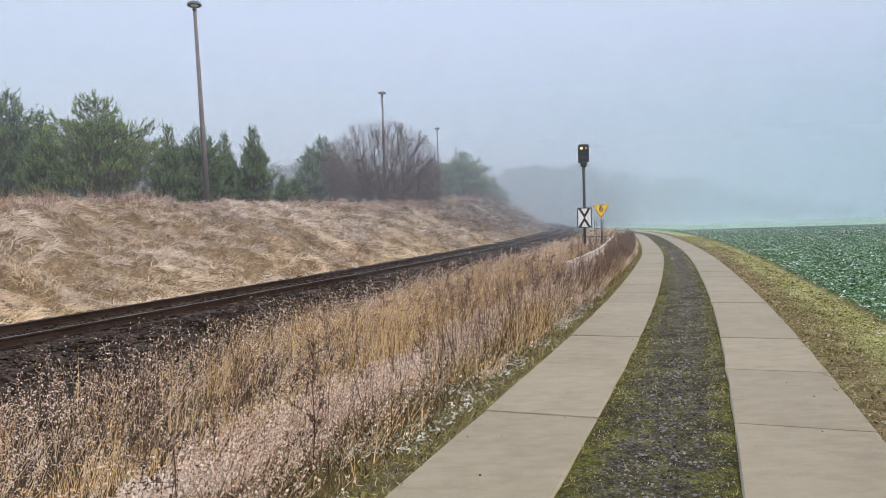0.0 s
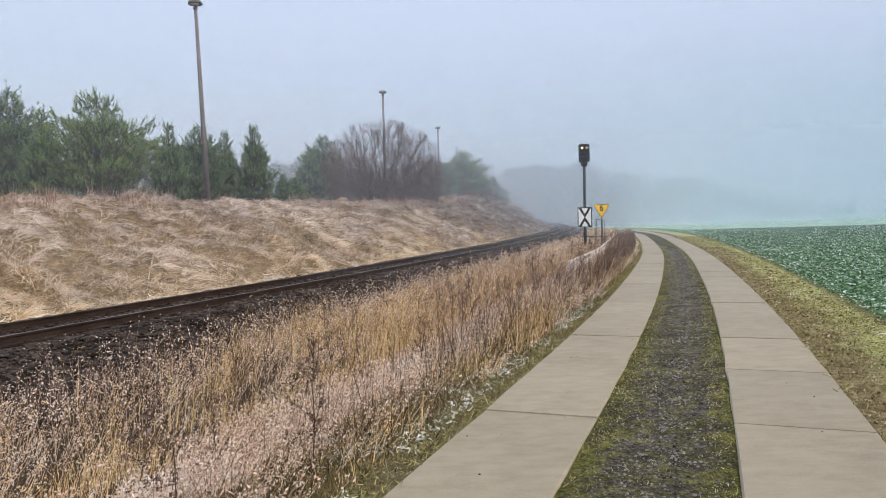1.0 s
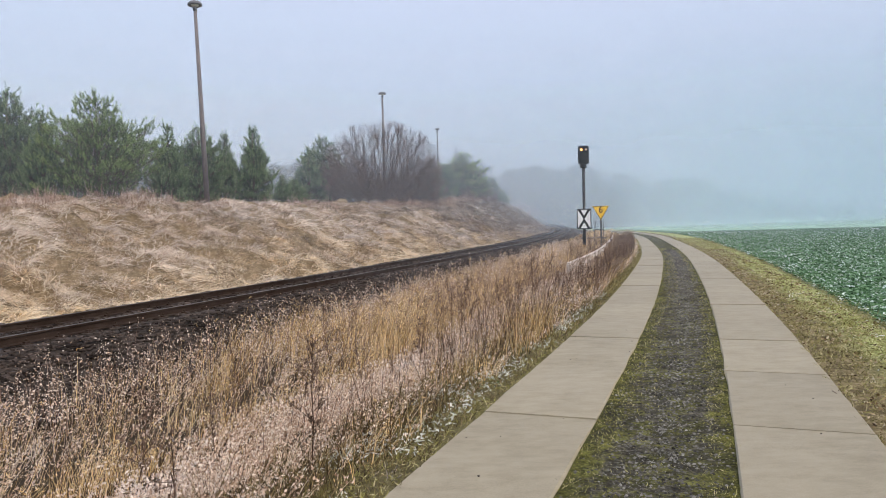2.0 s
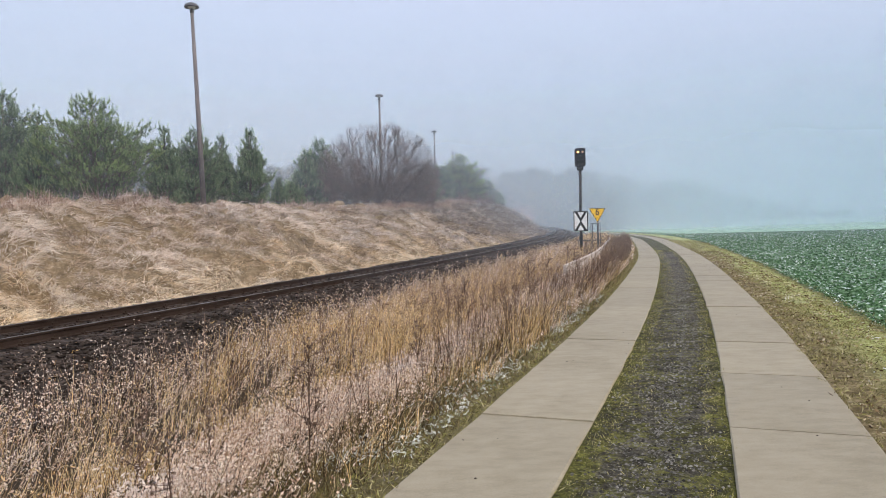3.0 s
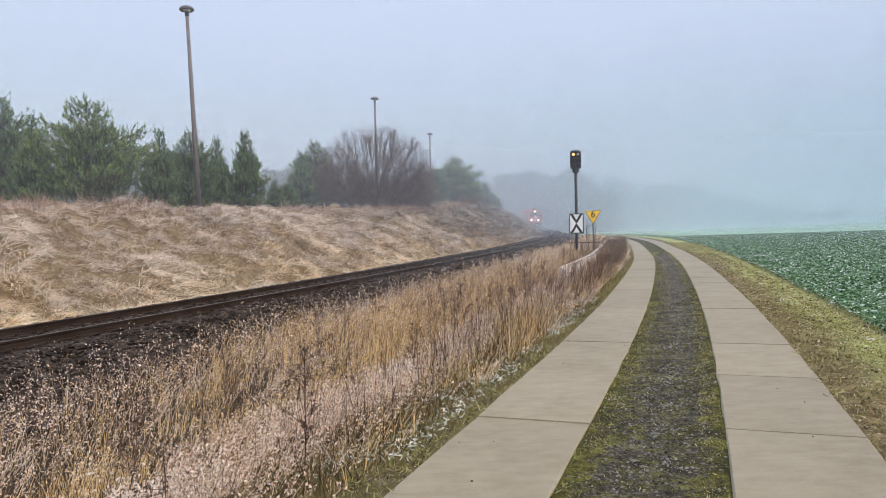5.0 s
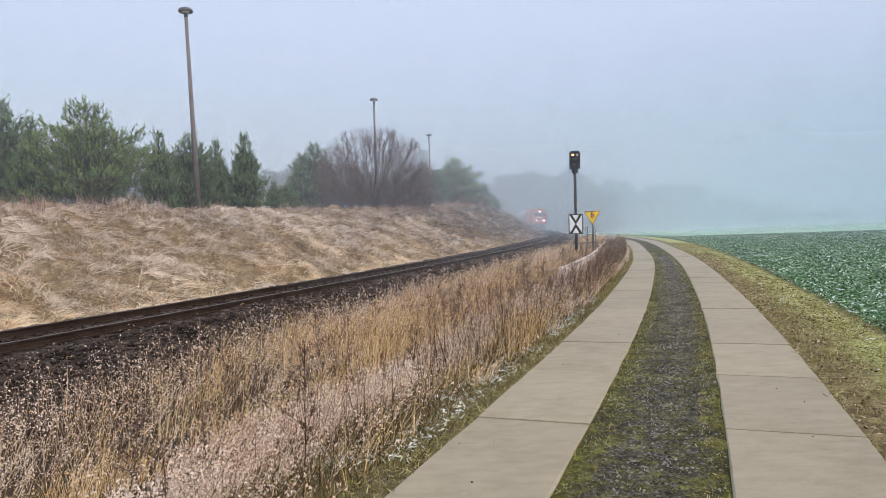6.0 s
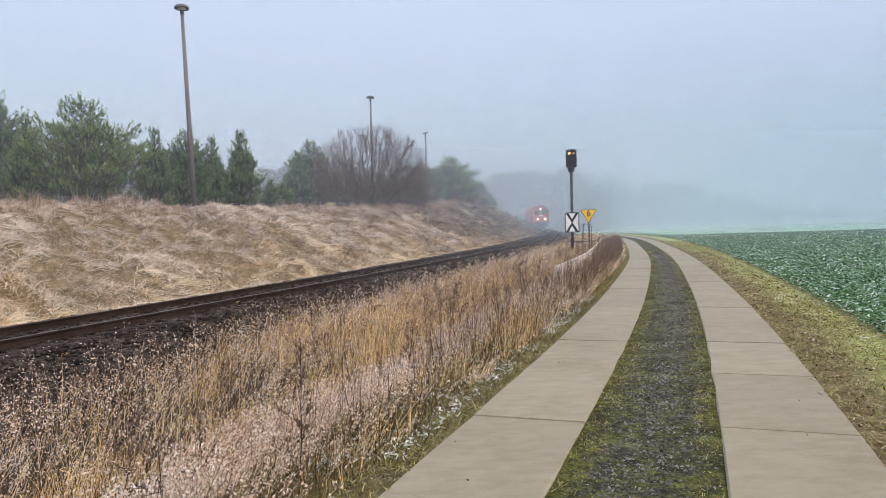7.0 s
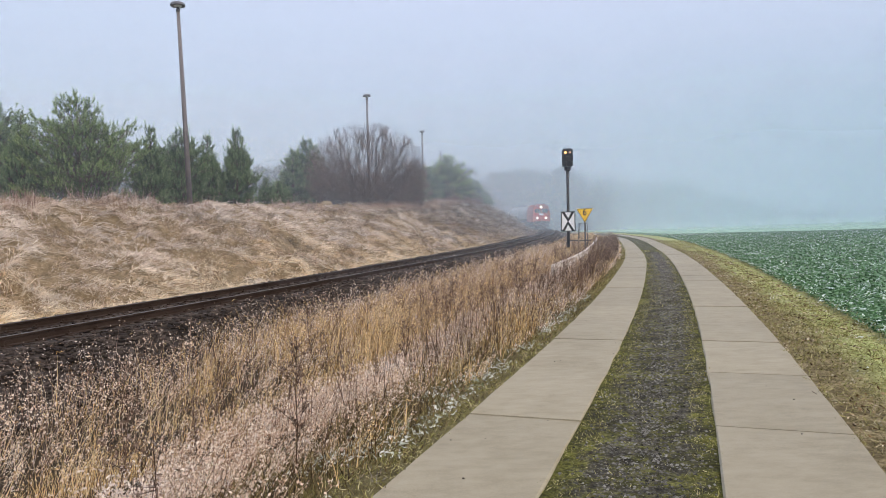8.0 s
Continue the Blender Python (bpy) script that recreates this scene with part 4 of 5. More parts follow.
def stems(name, x, y, u, rng, heights, lean, leaves, size, stem_mat, leaf_mat, label, factor):
    """Thin stems with small leaves or seeds along their upper part."""
    n = len(x)
    base = np.stack([x, y, ground_z(x, y) - 0.02], -1)
    length = rng.uniform(*heights, n) * factor
    way = unit(rng.normal(size=(n, 3)) * 0.16 + np.array([lean[0], lean[1], 1.0]))
    droop = rng.normal(size=(n, 3)) * 0.08 * length[:, None] + np.array([lean[0] * 0.25, 0, -0.05]) * length[:, None]
    far = 1 + u.clip(0) / 18
    blades(name, base, way, length, rng.uniform(0.0030, 0.0052, n) * far, droop, stem_mat, label, "weeds", rng)
    t = rng.uniform(0.3, 1.02, (n, leaves))
    p = base[:, None] + way[:, None] * (length[:, None] * t)[..., None] + droop[:, None] * (t ** 2)[..., None]
    p = (p + rng.normal(size=p.shape) * 0.035 * length[:, None, None]).reshape(-1, 3)
    m = len(p)
    l = rng.uniform(0.6, 1.7, m) * size * np.repeat(far ** 0.7, leaves)
    w2 = unit(rng.normal(size=(m, 3)) + np.array([0.1, 0, 0.3]))
    leaflets(name[:-5] + "leaves", p, w2, l, l * rng.uniform(0.3, 0.6, m), rng.normal(size=(m, 3)) * 0.004, leaf_mat, label + ", their leaves and seeds", "weeds", rng)


def build_weeds():
    rng = np.random.default_rng(41)
    # tall golden grass
    x, y, u, t, off = weed_places(250000, rng, 1.7)
    k = lumps(x, y, 2.2)
    tall = np.clip(0.92 - 0.42 * t + 0.25 * k, 0.30, 1.1)
    drift = np.exp(-((off - 1.35 - 0.25 * lumps(y, x, 4.0)) / 0.70) ** 2) * np.clip((26 - u) / 12, 0, 1)
    tall = tall * (1 - 0.62 * drift) * np.interp(u, [-16, 1.0, 5.0], [0.55, 0.62, 1.0]) * np.where((off < 2.0) & (u > 17), 0.62, 1.0)
    keep = rng.random(len(x)) < np.clip(0.80 + 0.5 * k - 0.78 * drift - 0.3 * (t < 0.10) - 1.0 * (t < 0.58) * np.clip((9.5 - u) / 4, 0, 1) - 0.6 * (off < 0.9), 0.03, 1)
    x, y, u, t, tall = x[keep], y[keep], u[keep], t[keep], tall[keep]
    n = len(x)
    z = ground_z(x, y) - 0.02
    length = tall * rng.uniform(0.45, 1.1, n)
    way = unit(rng.normal(size=(n, 3)) * 0.17 + np.array([0.10, 0.0, 1.0]))
    droop = np.stack([rng.normal(size=n) * 0.16 + 0.08, rng.normal(size=n) * 0.16, -rng.random(n) * 0.16], -1) * length[:, None]
    width = rng.uniform(0.0022, 0.0050, n) * (1 + u.clip(0) / 16)
    pale = rng.random(n) < np.clip((u - 5) / 13, 0.03, 0.58)
    for nm, pick, mt, lb in (("dry_grass", ~pale, M_GOLD, "tall golden dry grass between the track and the lane"), ("dead_grass", pale, M_CREST, "mauve-brown dead stems among the dry grass")):
        blades(nm, np.stack([x, y, z], -1)[pick], way[pick], length[pick], width[pick], droop[pick], mt, lb, "grass", rng)
    # nodding plumes at the tips of the golden grass
    pick = np.flatnonzero(~pale & (rng.random(n) < 0.18))
    tip = (np.stack([x, y, z], -1) + way * length[:, None] + droop)[pick]
    pos = np.repeat(tip, 3, axis=0) + rng.normal(size=(len(tip) * 3, 3)) * 0.014
    l = rng.uniform(0.018, 0.045, len(pos)) * np.repeat(1 + u[pick].clip(0) / 22, 3)
    leaflets("grass_plumes", pos, unit(rng.normal(size=(len(pos), 3)) * 0.5 + np.array([0.45, -0.1, -0.2])), l, l * 0.26, rng.normal(size=(len(pos), 3)) * 0.004, M_GOLD, "nodding pale seed plumes of the golden grass", "grass", rng)
    # leaning stems, each with small frosted leaves
    x, y, u, t, off = weed_places(82000, rng, 2.1, 50)
    k = lumps(y, x, 2.6)
    drift = np.exp(-((off - 1.35 - 0.25 * lumps(y, x, 4.0)) / 0.58) ** 2)
    want = np.where(t < 0.3, 0.02, 0.05) + 1.0 * drift * np.clip((30 - u) / 14, 0.15, 1) + 0.15 * k
    keep = rng.random(len(x)) < np.clip(want, 0.03, 1)
    stems("frosted_weeds", x[keep], y[keep], u[keep], rng, (0.28, 0.72), (0.45, -0.05), 13, 0.0215, M_FROSTSTEM, M_FROSTED, "leaning pinkish dead stems with frosted leaves beside the lane", 1.0 - 0.40 * t[keep])
    # thickets of dark upright stems
    x, y, u, t, off = weed_places(27000, rng, 1.5, 60, 0.50, 0.985)
    k = lumps(x, y, 2.4)
    keep = rng.random(len(x)) < np.clip(0.45 + 0.8 * k, 0.06, 1) * np.clip((u + 1) / 5, 0.16, 1) * np.clip((1.5 - off) / 0.6, 0.07, 1)
    stems("dark_weeds", x[keep], y[keep], u[keep], rng, (0.45, 1.12), (0.06, 0.0), 11, 0.010, M_STALK, M_SEED, "thicket of dark brown dead stems beside the lane", 1.0 - 0.15 * t[keep])
    # sparse tall stems in front of the ballast
    x, y, u, t, off = weed_places(3400, rng, 1.3, 45, -0.06, 0.40)
    stems("ballast_weeds", x, y, u, rng, (0.40, 1.05), (0.04, 0.0), 14, 0.022, M_CREST, M_FROSTED, "sparse tall dead stems at the foot of the ballast", 1.0 + 0 * t)
    # low dark undergrowth next to the lane
    n = 34000
    u = -3 + 48 * rng.random(n) ** 1.9
    e = -1.78 - 1.1 * rng.random(n) ** 0.9
    x, y, th = on_line(LANE, u, e)
    length = rng.uniform(0.06, 0.34, n) * np.clip((-e - 1.85) / 0.5, 0.25, 1.0)
    way = unit(rng.normal(size=(n, 3)) * 0.45 + np.array([0.15, 0, 0.8]))
    blades("undergrowth", np.stack([x, y, ground_z(x, y) - 0.01], -1), way, length, rng.uniform(0.003, 0.007, n) * (1 + u.clip(0) / 18), rng.normal(size=(n, 3)) * 0.25 * length[:, None], M_UNDER, "low dark brown and olive undergrowth along the lane", "weeds", rng)
    # flat leaves white with frost at the lane's edges
    n = 7600
    u = -2 + 15 * rng.random(n) ** 2.6
    e = np.where(rng.random(n) < 0.78, -1.86 - 0.75 * rng.random(n), 1.75 + 0.85 * rng.random(n))
    x, y, th = on_line(LANE, u, e)
    keep = lumps(x, y, 1.5) > np.where(e > 0, 0.30, -0.05)
    x, y, u = x[keep], y[keep], u[keep]
    n = len(x)
    way = unit(rng.normal(size=(n, 3)) * np.array([1, 1, 0.35]) + np.array([0, 0, 0.25]))
    l = rng.uniform(0.018, 0.060, n)
    leaflets("edge_leaves", np.stack([x, y, ground_z(x, y) + rng.random(n) * 0.07], -1), way, l, l * rng.uniform(0.25, 0.45, n), rng.normal(size=(n, 3)) * 0.02, M_LEAF, "low green leaves white with frost at the lane's edge", "weeds", rng)


build_weeds()


def stalk_lines(rng, height, branches, seed_heads):
    """One dead weed: stem with side twigs and small seed heads, as limbs in its own space."""
    limbs, heads = [], []
    q, way = np.zeros(3), unit(np.array([rng.normal() * 0.10, rng.normal() * 0.10, 1.0]))
    for i in range(5):
        nxt = q + way * height / 5
        limbs.append((q, nxt, 0.0055 * (1 - i * 0.1), 0.0055 * (1 - (i + 1) * 0.1)))
        if i >= 1:
            for _ in range(branches):
                b = q + (nxt - q) * rng.random()
                w = unit(rng.normal(size=3) * 0.5 + np.array([0, 0, 0.8]))
                l = height * rng.uniform(0.10, 0.26)
                e = b + w * l
                limbs.append((b, e, 0.003, 0.0018))
                for _ in range(seed_heads):
                    heads.append(b + w * l * rng.uniform(0.45, 1.05) + rng.normal(size=3) * 0.012)
        q = nxt
        way = unit(way + rng.normal(size=3) * 0.06)
    heads.append(q)
    return limbs, heads


def weed_mesh(name, seed, height, branches, seed_heads, label):
    rng = np.random.default_rng(seed)
    limbs, heads = stalk_lines(rng, height, branches, seed_heads)
    ob = empty(name, Matrix.Identity(4), label, "weed", "dead weeds beside the lane")
    limb_mesh("stem", [l for l in limbs if l[2] > 0.00305], M_STALK, ob, 4)
    tagged(limb_mesh("side_growth", [l for l in limbs if l[2] <= 0.0031], M_STALK, ob, 3), kind="stuff")
    h = np.array(heads)
    n = len(h)
    tri = h[:, None, None] + rng.normal(size=(n, 5, 3, 3)) * 0.0095
    sd = from_arrays("seed_spray", tri.reshape(-1, 3).tolist(), np.arange(n * 15).reshape(-1, 3).tolist(), M_SEED, False)
    sd.parent = ob
    tagged(sd, kind="stuff")
    return ob


def build_stalks():
    rng = np.random.default_rng(51)
    kinds = [weed_mesh("dead_weed", 61 + i, 1.0, b, h, lb) for i, (b, h, lb) in enumerate(((3, 5, "dead brown branching weed with frosted seed heads"), (4, 7, "bushy dead weed with dark seed clusters"), (2, 4, "thin dead weed stalk with few twigs"), (5, 5, "dense dead weed tinged with hoarfrost")))]
    x, y, u, t, off = weed_places(420, rng, 1.45, 46, 0.25, 0.97)
    used = set()
    for i in range(len(x)):
        if lumps(x[i], y[i], 2.0) + 0.6 * (t[i] > 0.55) < 0.05 or len(used) > 290:
            continue
        k = int(rng.integers(4))
        sc = rng.uniform(0.6, 1.15) * (0.8 + 0.25 * min(u[i] / 15, 1))
        m = Matrix.Translation((x[i], y[i], ground_at(x[i], y[i]) - 0.02)) @ Matrix.Rotation(rng.uniform(0, 6.28), 4, "Z") @ Matrix.Diagonal((sc, sc, sc, 1))
        if k not in [a for a, _ in used]:
            kinds[k].matrix_basis = m
        else:
            copy_thing(kinds[k], m)
        used.add((k, i))


build_stalks()


def near_verge():
    """Dense short growth on the strips that the lane passes nearest."""
    rng = np.random.default_rng(73)
    pos, lens, wid = [], [], []
    for n, lo, hi, top, hgt in ((7000, -2.25, -1.72, 9, 0.05), (38000, 1.20, 2.95, 13, 0.065), (13000, -0.80, -0.55, 12, 0.026), (13000, 0.08, 0.29, 12, 0.026)):
        u = -2.8 + (top + 2.8) * rng.random(n) ** 1.2
        x, y, _ = on_line(LANE, u, rng.uniform(lo, hi, n))
        keep = rng.random(n) < np.clip(0.65 + 0.7 * lumps(x, y, 0.7), 0.1, 1)
        x, y = x[keep], y[keep]
        pos.append(np.stack([x, y, ground_z(x, y) - 0.004], -1))
        lens.append(rng.uniform(0.3, 1.3, len(x)) * hgt)
        wid.append(rng.uniform(0.003, 0.008, len(x)))
    pos, lens, wid = (np.concatenate(v) for v in (pos, lens, wid))
    n = len(pos)
    way = unit(rng.normal(size=(n, 3)) * np.array([1, 1, 0.5]) + np.array([0, 0, 0.5]))
    blades("near_verge_grass", pos, way, lens, wid, rng.normal(size=(n, 3)) * 0.3 * lens[:, None], M_VERGE, "dense short moss and grass beside the slabs", "grass", rng)


near_verge()


def verge_litter():
    """Fallen leaves and straw scraps on the verge towards the field."""
    rng = np.random.default_rng(77)
    n = 16000
    u = -3 + 40 * rng.random(n) ** 1.5
    x, y, _ = on_line(LANE, u, 1.24 + 1.35 * rng.random(n))
    keep = rng.random(n) < np.clip(0.5 + 0.8 * lumps(y, x, 0.8), 0.05, 1)
    x, y, u = x[keep], y[keep], u[keep]
    n = len(x)
    way = unit(rng.normal(size=(n, 3)) * np.array([1, 1, 0.25]) + np.array([0, 0, 0.1]))
    l = rng.uniform(0.012, 0.045, n) * (1 + u.clip(0) / 30)
    leaflets("verge_litter", np.stack([x, y, ground_z(x, y) + 0.008 + 0.02 * rng.random(n)], -1), way, l, l * rng.uniform(0.25, 0.6, n), rng.normal(size=(n, 3)) * 0.006, M_LITTER, "brown and pale fallen leaves and straw on the verge", "litter", rng)


verge_litter()


def build_verges():
    rng = np.random.default_rng(71)
    pos, w_all, l_all = [], [], []
    for n, lo, hi, smax, hgt in ((30000, -2.35, -1.72, 60, 0.05), (15000, -0.80, -0.35, 40, 0.030), (13000, 0.03, 0.29, 40, 0.030), (9000, -0.5, 0.1, 30, 0.025), (80000, 1.20, 2.9, 60, 0.050)):
        u = -4 + (smax + 4) * rng.random(n) ** 1.8
        e = rng.uniform(lo, hi, n)
        if hi > 2:
            e = 1.22 + (1.45 + 0.02 * u) * rng.random(n)
        x, y, th = on_line(LANE, u, e)
        keep = rng.random(n) < np.clip(0.55 + 0.6 * lumps(x, y, 0.9), 0.1, 1)
        x, y, u = x[keep], y[keep], u[keep]
        pos.append(np.stack([x, y, ground_z(x, y) - 0.005], -1))
        l_all.append(rng.uniform(0.35, 1.2, len(x)) * hgt * (1 + u.clip(0) / 40))
        w_all.append(rng.uniform(0.003, 0.008, len(x)) * (1 + u.clip(0) / 20))
    pos, l, w = np.concatenate(pos), np.concatenate(l_all), np.concatenate(w_all)
    n = len(pos)
    way = unit(rng.normal(size=(n, 3)) * np.array([1, 1, 0.5]) + np.array([0, 0, 0.4]))
    blades("verge_grass", pos, way, l, w, rng.normal(size=(n, 3)) * 0.3 * l[:, None], M_VERGE, "short mossy green and straw grass along the lane", "grass", rng)


build_verges()


def build_crop():
    rng = np.random.default_rng(81)
    n = 32000
    u = 2 + 86 * rng.random(n) ** 1.5
    e = 2.60 + 0.018 * u + rng.random(n) ** 1.3 * (4 + 0.42 * u)
    x, y, th = on_line(LANE, u, e)
    big = 1 + u / 50
    per = 5
    x, y, big = (np.repeat(a, per) for a in (x, y, big))
    z = ground_z(x, y)
    m = len(x)
    a = rng.uniform(0, 6.283, m)
    way = unit(np.stack([np.cos(a), np.sin(a), rng.uniform(0.25, 1.1, m)], -1))
    l = rng.uniform(0.03, 0.065, m) * big
    droop = np.stack([np.cos(a) * 0.15, np.sin(a) * 0.15, -0.35 * np.ones(m)], -1) * l[:, None]
    leaflets("crop_plants", np.stack([x, y, z], -1), way, l, l * rng.uniform(0.5, 0.8, m), droop, M_CROP, "rows of low green winter crop leaves dusted with frost", "crop", rng)


build_crop()


def lane_gravel():
    rng = np.random.default_rng(91)
    n = 30000
    u = -3 + 40 * rng.random(n) ** 1.8
    e = rng.normal(size=n) * 0.24 - 0.20
    keep = np.abs(e + 0.25) < 0.5
    u, e = u[keep], e[keep]
    x, y, _ = on_line(LANE, u, e)
    z = ground_z(x, y)
    n = len(x)
    r = (0.004 + 0.012 * rng.random(n) ** 2.4) * (1 + u.clip(0) / 30)
    base = np.array([(1, 0, 0), (-1, 0, 0), (0, 1, 0), (0, -1, 0), (0, 0, 1), (0, 0, -1)], float)
    tri = np.array([(0, 2, 4), (2, 1, 4), (1, 3, 4), (3, 0, 4), (2, 0, 5), (1, 2, 5), (3, 1, 5), (0, 3, 5)])
    v = base[None] * rng.uniform(0.6, 1.3, (n, 6, 1)) * r[:, None, None]
    a = rng.uniform(0, 6.28, n)
    c, s = np.cos(a)[:, None], np.sin(a)[:, None]
    v = np.stack([v[..., 0] * c - v[..., 1] * s, v[..., 0] * s + v[..., 1] * c, v[..., 2] * 0.7], -1) + np.stack([x, y, z + r * 0.2], -1)[:, None]
    f = tri[None] + (np.arange(n) * 6)[:, None, None]
    mt = surface("grey_gravel", (0.06, 0.056, 0.050), (0.40, 0.385, 0.35), 2, 40, 0.85, island=0.88, relief=0)
    ob = from_arrays("lane_gravel", v.reshape(-1, 3).tolist(), f.reshape(-1, 3).tolist(), mt, False)
    tagged(ob, "grey gravel pieces in the mossy middle of the lane", "gravel", kind="stuff")


lane_gravel()


M_TROUGH = surface("frosted_trough_lid", (0.42, 0.36, 0.31), (0.72, 0.65, 0.59), 2, 25, 0.9)


def cable_trough():
    """Concrete cable trough through the weeds, beside the lane."""
    ob = empty("cable_trough", Matrix.Identity(4), "pale frosted concrete cable trough through the weeds", "cable trough")
    for k in range(46):
        s = 19.5 + k * 1.0
        p, q = on_line(LANE, s, -3.75), on_line(LANE, s + 0.98, -3.75)
        za, zb = float(lane_z(s)) + 0.33, float(lane_z(s + 0.98)) + 0.33
        va, vb = Vector((float(p[0]), float(p[1]), za)), Vector((float(q[0]), float(q[1]), zb))
        m = Matrix.Translation((va + vb) / 2) @ (vb - va).to_track_quat("Y", "Z").to_matrix().to_4x4()
        body = part("trough", box(0.11, 0.98, 0.50, m @ Matrix.Translation((0, 0, -0.28)), 0.01), M_TROUGH, ob)
        part("lid", box(0.12, 0.97, 0.04, m @ Matrix.Translation((0, 0, 0)), 0.012), M_TROUGH, body)


cable_trough()


def slab_litter():
    """Dark pebbles and a few twigs lying on the slabs."""
    rng = np.random.default_rng(95)
    first = None
    for s, o in ((0.45, -1.28), (1.9, -1.02), (1.3, -1.38), (4.45, -1.42), (4.52, -1.36), (5.1, -0.80), (5.9, -0.84), (2.0, 0.86), (3.1, 0.95), (3.6, 0.78), (1.2, -1.62), (6.9, -1.0), (9.3, 0.7), (8.1, -1.5)):
        x, y, _ = on_line(LANE, s, o)
        k = rng.uniform(0.45, 0.9)
        m = Matrix.Translation((float(x), float(y), float(lane_z(s)) + 0.024)) @ Matrix.Rotation(rng.uniform(0, 6), 4, "Z") @ Matrix.Diagonal((k, k, k, 1))
        if first is None:
            bm = bmesh.new()
            bmesh.ops.create_icosphere(bm, subdivisions=2, radius=0.011)
            for v in bm.verts:
                v.co = Vector((v.co.x * 1.3, v.co.y, v.co.z * 0.7)) * rng.uniform(0.85, 1.15)
            first = tagged(part("pebble", bm, M_STONE), "small dark pebble lying on a concrete slab", "stone", "pebbles on the slabs")
            first.matrix_basis = m
        else:
            copy_thing(first, m)
    for s, o, turn in ((-0.1, -0.84, 0.6), (3.35, 1.17, 1.4), (6.1, -1.62, 1.5)):
        x, y, _ = on_line(LANE, s, o)
        tw = tagged(part("twig", joined(bars((0, 0, 0), (0.07, 0.01, 0.006), 0.003), bars((0.07, 0.01, 0.006), (0.13, -0.01, 0.0), 0.0022)), M_STALK), "short dry brown twig on a concrete slab", "twig", "twigs on the slabs")
        tw.matrix_basis = Matrix.Translation((float(x), float(y), float(lane_z(s)) + 0.024)) @ Matrix.Rotation(turn, 4, "Z")


slab_litter()

# ---- the train ----
def locomotive():
    """Runs towards minus y in its own space; origin on the rails under its front."""
    ob = empty("locomotive", Matrix.Identity(4), "red diesel locomotive with three lit headlamps pulling tank wagons", "locomotive")
    prof = [(-1.50, 1.05), (1.50, 1.05), (1.54, 2.3), (1.46, 3.25), (1.20, 3.85), (0.70, 4.18), (0.0, 4.28), (-0.70, 4.18), (-1.20, 3.85), (-1.46, 3.25), (-1.54, 2.3)]
    bm = bmesh.new()
    rings = []
    for yy, k, rake in ((0.12, 0.90, 0.30), (0.0, 0.95, 0.10), (0.45, 0.99, 0.0), (1.0, 1.0, 0.0), (11.6, 1.0, 0.0), (12.4, 0.94, 0.0)):
        rings.append([bm.verts.new((x * k, yy + rake * max(0, z - 2.3) * 1.1, 1.05 + (z - 1.05) * (0.9 + 0.1 * k))) for x, z in prof])
    for a, b in zip(rings, rings[1:]):
        for i in range(len(a)):
            bm.faces.new((a[i], b[i], b[(i + 1) % len(a)], a[(i + 1) % len(a)]))
    bm.faces.new(rings[0])
    bm.faces.new(rings[-1][::-1])
    bmesh.ops.recalc_face_normals(bm, faces=bm.faces[:])
    part("body", bm, M_RED, ob)
    for sx in (-0.62, 0.62):
        part("windscreen", box(1.02, 0.05, 0.72, Matrix.Translation((sx, 0.34, 3.02)) @ pose(0, 0, 0, -18, 0, 0), 0.02), M_GLASS, ob)
    part("stripe", box(0.7, 0.04, 0.26, Matrix.Translation((0, 0.10, 2.40)), 0.01), M_WHITE, ob)
    for lx, lz, r in ((-0.71, 1.78, 0.125), (0.71, 1.78, 0.125), (0.0, 3.62, 0.115)):
        m = Matrix.Translation((lx, 0.02 if lz < 3 else 0.52, lz)) @ pose(0, 0, 0, 90, 0, 0)
        lamp = part("headlamp", lathe([(r + 0.05, -0.1), (r + 0.05, 0.06), (r, 0.06), (r, 0.02)], 16, m), M_DARKSTEEL, ob)
        part("lens", lathe([(r, 0.03), (r * 0.9, 0.07), (r * 0.4, 0.10), (0.01, 0.105)], 16, m), M_HEADLAMP, lamp)
    part("buffer_beam", box(2.6, 0.25, 0.42, Matrix.Translation((0, 0.0, 1.02)), 0.03), M_DARKSTEEL, ob)
    for sx in (-0.87, 0.87):
        part("buffer", joined(tube(0.11, 0.11, 0.42, Matrix.Translation((sx, -0.1, 1.04)) @ pose(0, 0, 0, 90, 0, 0)), tube(0.22, 0.22, 0.06, Matrix.Translation((sx, -0.5, 1.04)) @ pose(0, 0, 0, 90, 0, 0), 20)), M_DARKSTEEL, ob)
    part("plough", box(2.4, 0.12, 0.45, Matrix.Translation((0, 0.1, 0.45)), 0.03), M_DARKSTEEL, ob)
    part("fuel_tank", box(2.4, 2.2, 0.75, Matrix.Translation((0, 6.2, 0.75)), 0.1), M_DARKSTEEL, ob)
    for by in (2.9, 9.5):
        bogie(ob, by, 2)
    return ob


